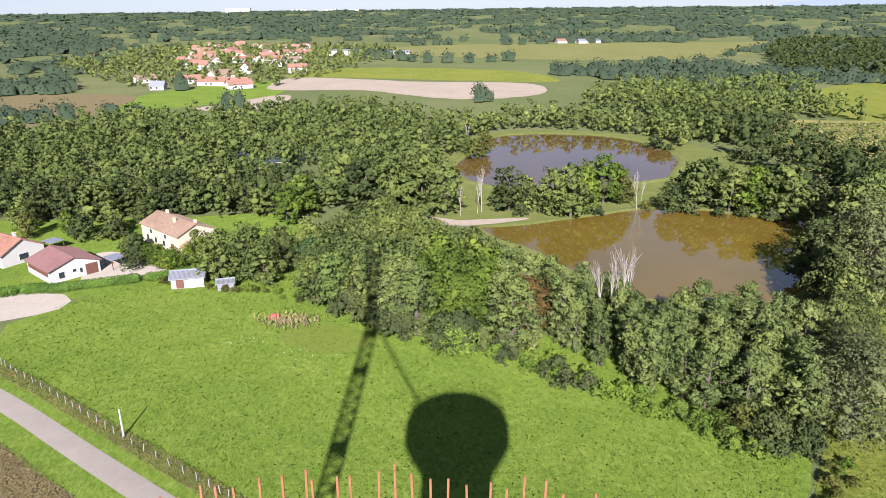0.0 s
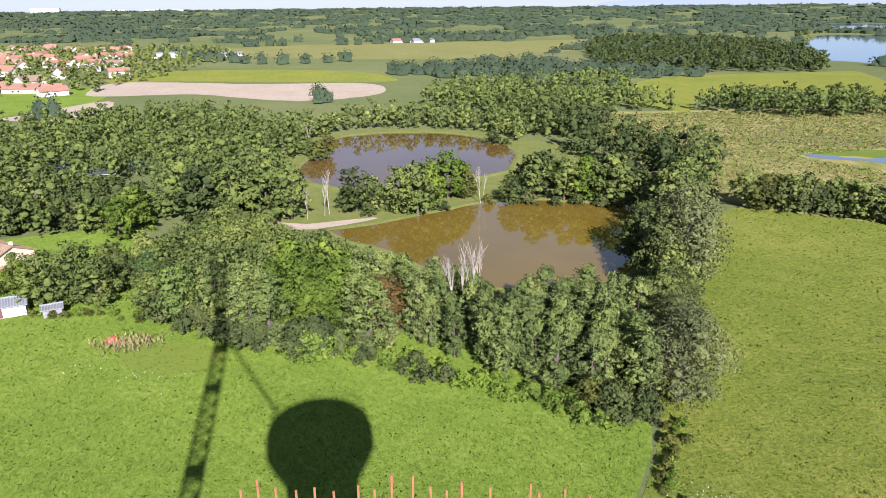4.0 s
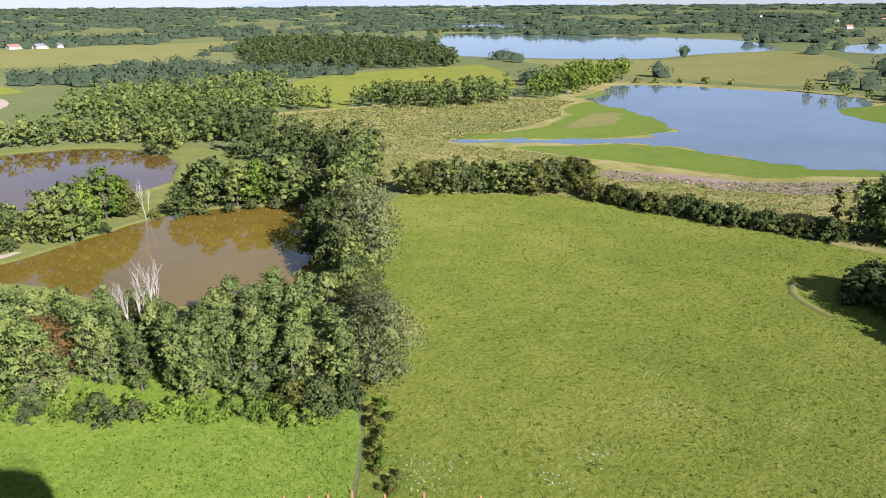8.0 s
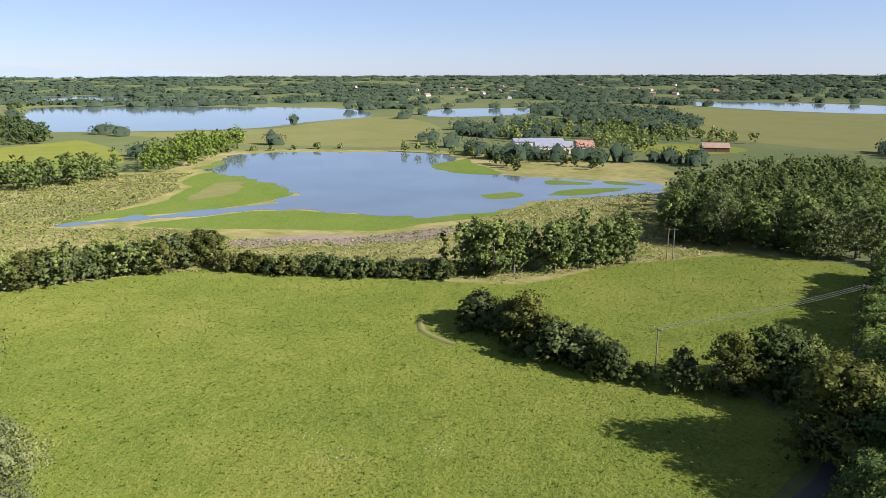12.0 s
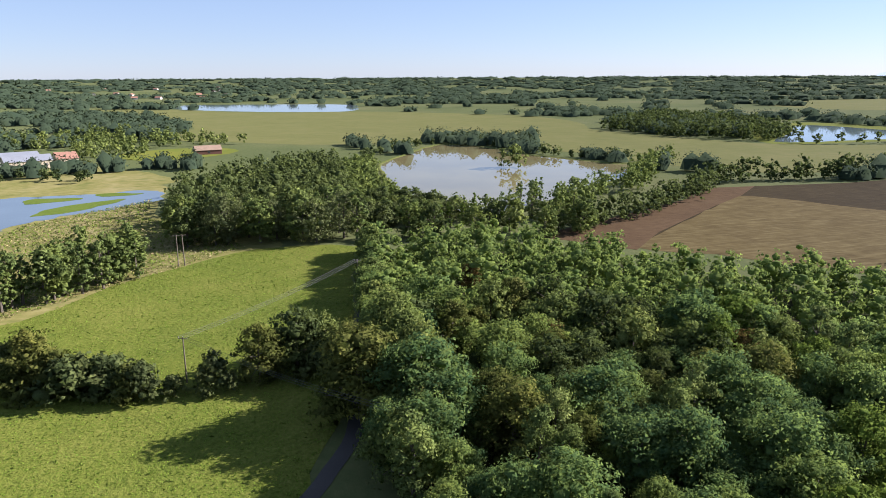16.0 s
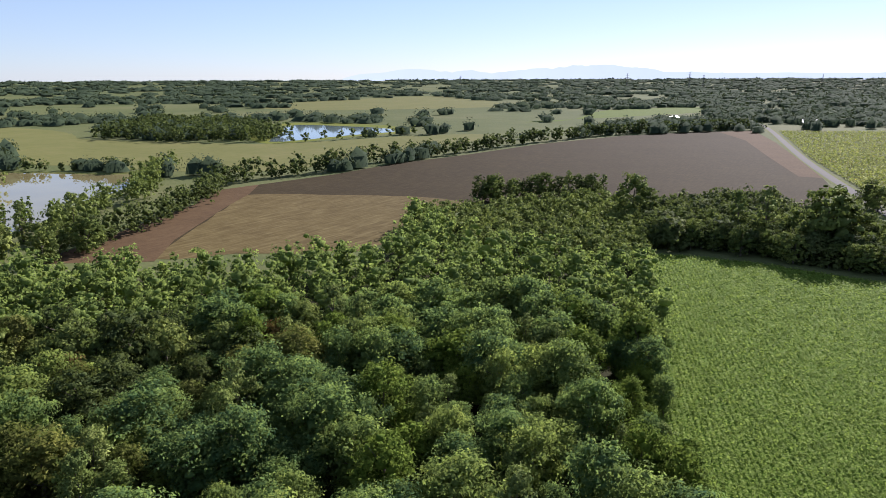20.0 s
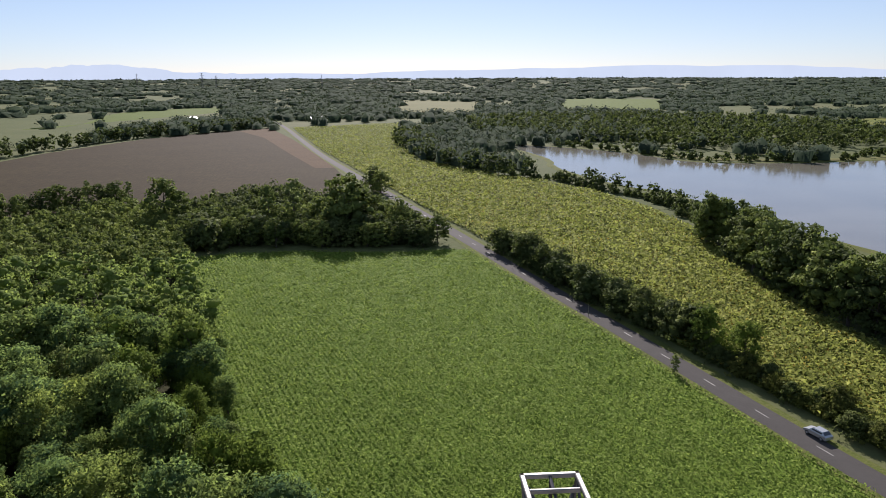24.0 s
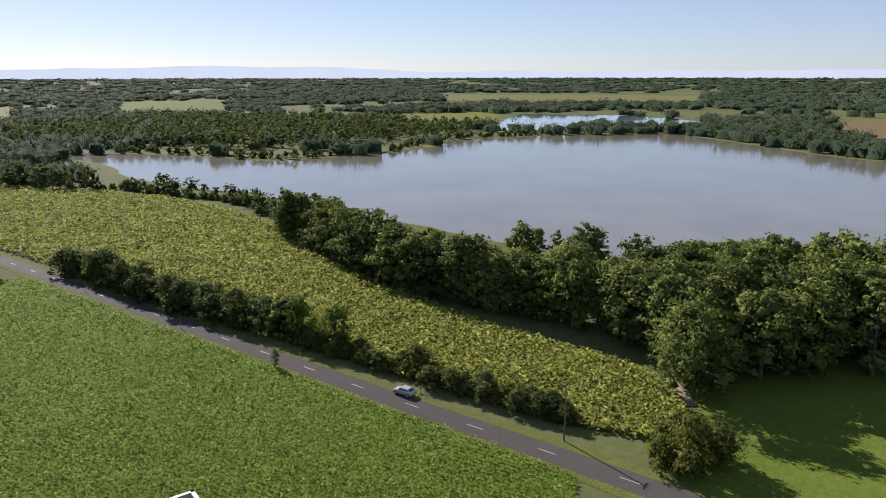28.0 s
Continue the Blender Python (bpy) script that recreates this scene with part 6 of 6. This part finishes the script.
def bare_tree(x, y, h, seed, mat=None, fork=3):
    """A leafless tree: a pale trunk that forks again and again."""
    r = random.Random(seed)
    ob = tagged(new("dead_tree"), "leafless pale dead tree with bare branches", "tree", "dead trees")
    bm, tw = bmesh.new(), bmesh.new()

    def grow(p, d, length, rad, level):
        q = p + d * length
        add_bar(bm if level < 2 else tw, p, q, rad, rad * 0.6, 5 if level < 2 else 4)
        if level < fork:
            for _ in range(3 if level else 4):
                e = (d + Vector((r.uniform(-1, 1), r.uniform(-1, 1), r.uniform(-0.1, 0.7))) * (0.22 if level < 2 else 0.45)).normalized()
                s = p.lerp(q, r.uniform(0.55, 1.0))
                grow(s, e, length * r.uniform(0.5, 0.75), rad * 0.55, level + 1)

    grow(Vector((0, 0, -0.2)), Vector((r.uniform(-0.08, 0.08), r.uniform(-0.08, 0.08), 1)).normalized(), h * 0.55, h * 0.011, 0)
    part("trunk", bm, mat or M_pale_bark, ob)
    part("branching", tw, mat or M_pale_bark, ob)
    ob.matrix_basis = pose(x, y, 0, 0, 0, r.uniform(0, 360))


for i, (x, y, h) in enumerate(((29, 113, 14), (30.6, 112, 15), (31.8, 113.5, 14), (27.2, 116, 12.5), (25.5, 118, 11), (4.2, 188.5, 7.5), (10.3, 192, 12), (9, 191, 9), (53.8, 192, 10), (55, 193, 8), (9, 278, 10))):
    bare_tree(x, y, h, i)

# reeds and the red cover by the duckweed pool
p = np.stack([rng.normal(-29, 2.8, 420), rng.normal(119.5, 1.5, 420)], 1)
pos = np.stack([p[:, 0], p[:, 1], rng.uniform(0.2, 1.0, 420)], 1)
vs, fs = cards(pos, rng.normal(0, 1, (420, 3)) * np.array([1, 1, 0.1]), 0.26, rng, -1.5, 2.2)
tagged(new("reeds", mesh_of("reeds", vs, fs, L_reed)), "dry tan reeds at the edge of a duckweed pool", "reeds", "", "stuff")
bm = bmesh.new()
bmesh.ops.create_cone(bm, cap_ends=True, segments=6, radius1=1.3, radius2=0.3, depth=0.9, matrix=Matrix.LocRotScale((-32.0, 121.5, 0.5), Euler((0.2, 0.1, 0.4)), (1.2, 0.8, 1)))
bmesh.ops.bevel(bm, geom=list(bm.edges), offset=0.08, segments=1, affect="EDGES")
tagged(new("tarpaulin", done(bm, "tarpaulin", M_red)), "faded red tarpaulin heaped by a reedy pool", "tarpaulin")

# white flowers and dark weed tufts in the grass
for cx, cy, n, sp in ((82, 48.5, 60, 2.0), (90.5, 35, 50, 1.6), (63.4, 46.7, 60, 1.5), (55.4, 47.5, 60, 1.5), (45, 58.4, 160, 2.4), (86.7, 56, 30, 1.2), (-24, 104, 60, 3.0), (-36, 112, 40, 2.5)):
    q = np.stack([rng.normal(cx, sp, n), rng.normal(cy, sp, n), rng.uniform(0.3, 0.6, n)], 1)
    vs, fs = cards(q, np.tile(np.array([[0, 0, 1.0]]), (n, 1)), 0.11, rng)
    tagged(new("white_flowers", mesh_of("white_flowers", vs, fs, L_flower)), "patch of white umbel flowers in grass", "flowers", "flower patches", "stuff")
n = 320
q = spread(MEADOW_B, n, rng, 90)
V, F = [], []
for i, (x, y) in enumerate(q):
    m = 10
    pos = np.stack([rng.normal(x, 0.22, m), rng.normal(y, 0.22, m), rng.uniform(0.1, 0.4, m)], 1)
    vs, fs = cards(pos, np.tile(np.array([[0, 0, 0.7]]), (m, 1)), 0.2, rng)
    V.append(vs)
    F.append(fs + i * m * 3)
tagged(new("weed_tufts", mesh_of("weed_tufts", np.concatenate(V), np.concatenate(F), L_lime)), "dark green thistle tufts scattered over pasture", "weeds", "", "stuff")


def carport(x, y, rz):
    ob = tagged(new("carport"), "small open carport with a grey-blue roof", "carport")
    bm = bmesh.new()
    add_box(bm, 0, 0, 2.35, 4.2, 3.4, 0.12, 0, 0.03)
    part("roof", bm, M_tin, ob)
    for px in (-1.9, 1.9):
        for py in (-1.5, 1.5):
            bm = bmesh.new()
            add_box(bm, px, py, 1.15, 0.14, 0.14, 2.3)
            part("post", bm, M_timber, ob)
    ob.matrix_basis = pose(x, y, 0, 0, 0, rz)


carport(-74.5, 150.5, -41)
carport(-95, 163, -30)

# far pylons and a far village of pale houses
for x, y, h in ((700, -2700, 60), (660, -2740, 50), (1000, -2900, 55), (1536, -2475, 50), (300, -3000, 50)):
    ob = tagged(new("power_pylon"), "tall grey lattice power pylon far off", "pylon", "far pylons")
    bm = bmesh.new()
    for k in ((-3, -3), (3, -3), (3, 3), (-3, 3)):
        add_bar(bm, (k[0], k[1], 0), (k[0] * 0.15, k[1] * 0.15, h), 0.5, 0.3, 4)
    part("legs", bm, M_dark_steel, ob)
    for z, w in ((0.7, 16), (0.85, 13), (0.97, 8)):
        bm = bmesh.new()
        add_box(bm, 0, 0, h * z, w, 1.0, 0.8)
        part("arm", bm, M_dark_steel, ob)
    ob.matrix_basis = pose(x, y, swell_of_land(x, y), 0, 0, rr.uniform(0, 90))
src = house(1500, 420, 20, 14, 10, 4, 7, M_white, M_tile, "far village house with pale walls and red roof", over=0.6)
tagged(src, group="far village houses")
for i in range(40):
    a, d = rr.uniform(62, 92), rr.uniform(1700, 2900)
    x, y = d * math.sin(radians(a)), d * math.cos(radians(a))
    copy_thing(src, pose(x, y, swell_of_land(x, y), 0, 0, rr.uniform(0, 180)))

ROUGH = [(165, 118), (178, 50), (236, -10), (300, 25), (345, 26), (300, 68), (270, 76), (235, 90), (205, 118), (196, 150), (200, 185), (185, 226), (230, 230), (275, 242), (300, 266), (325, 275), (300, 315), (205, 338), (145, 342), (130, 250), (122, 195)]
leaves_on("rough_grass", ROUGH, 30000, 0.6, 0.34, L_reed, "tussocks of dry tan and green grass", "grass", near=180, power=0.5)
leaves_on("rough_grass", ROUGH, 30000, 0.6, 0.36, L_grass, "tussocks of green marsh grass", "grass", near=180, power=0.5)

# dry grass along the lane
leaves_on("dry_grass", [(-92.7, 103.5), (-68.7, 88), (-52.2, 76), (-37.7, 65), (-42, 55), (-60, 62), (-80, 78), (-100, 94)], 34000, 0.45, 0.14, L_straw, "dry straw-coloured grass beside a lane", "grass", near=90, up=0.9)
for cover, label in ((L_straw, "dry grass along a wire fence"), (L_grass, "rank green grass along a wire fence")):
    leaves_on("fence_grass", [(-88, 110.7), (-64, 95.2), (-47.5, 83.2), (-33, 72.7), (-8, 54.7), (-6.5, 57.2), (-31.5, 75.2), (-46.1, 85.6), (-62.5, 97.6), (-86.5, 113.1)], 14000 if cover is L_straw else 4000, 0.5, 0.11, cover, label, "grass", near=90, up=0.9)
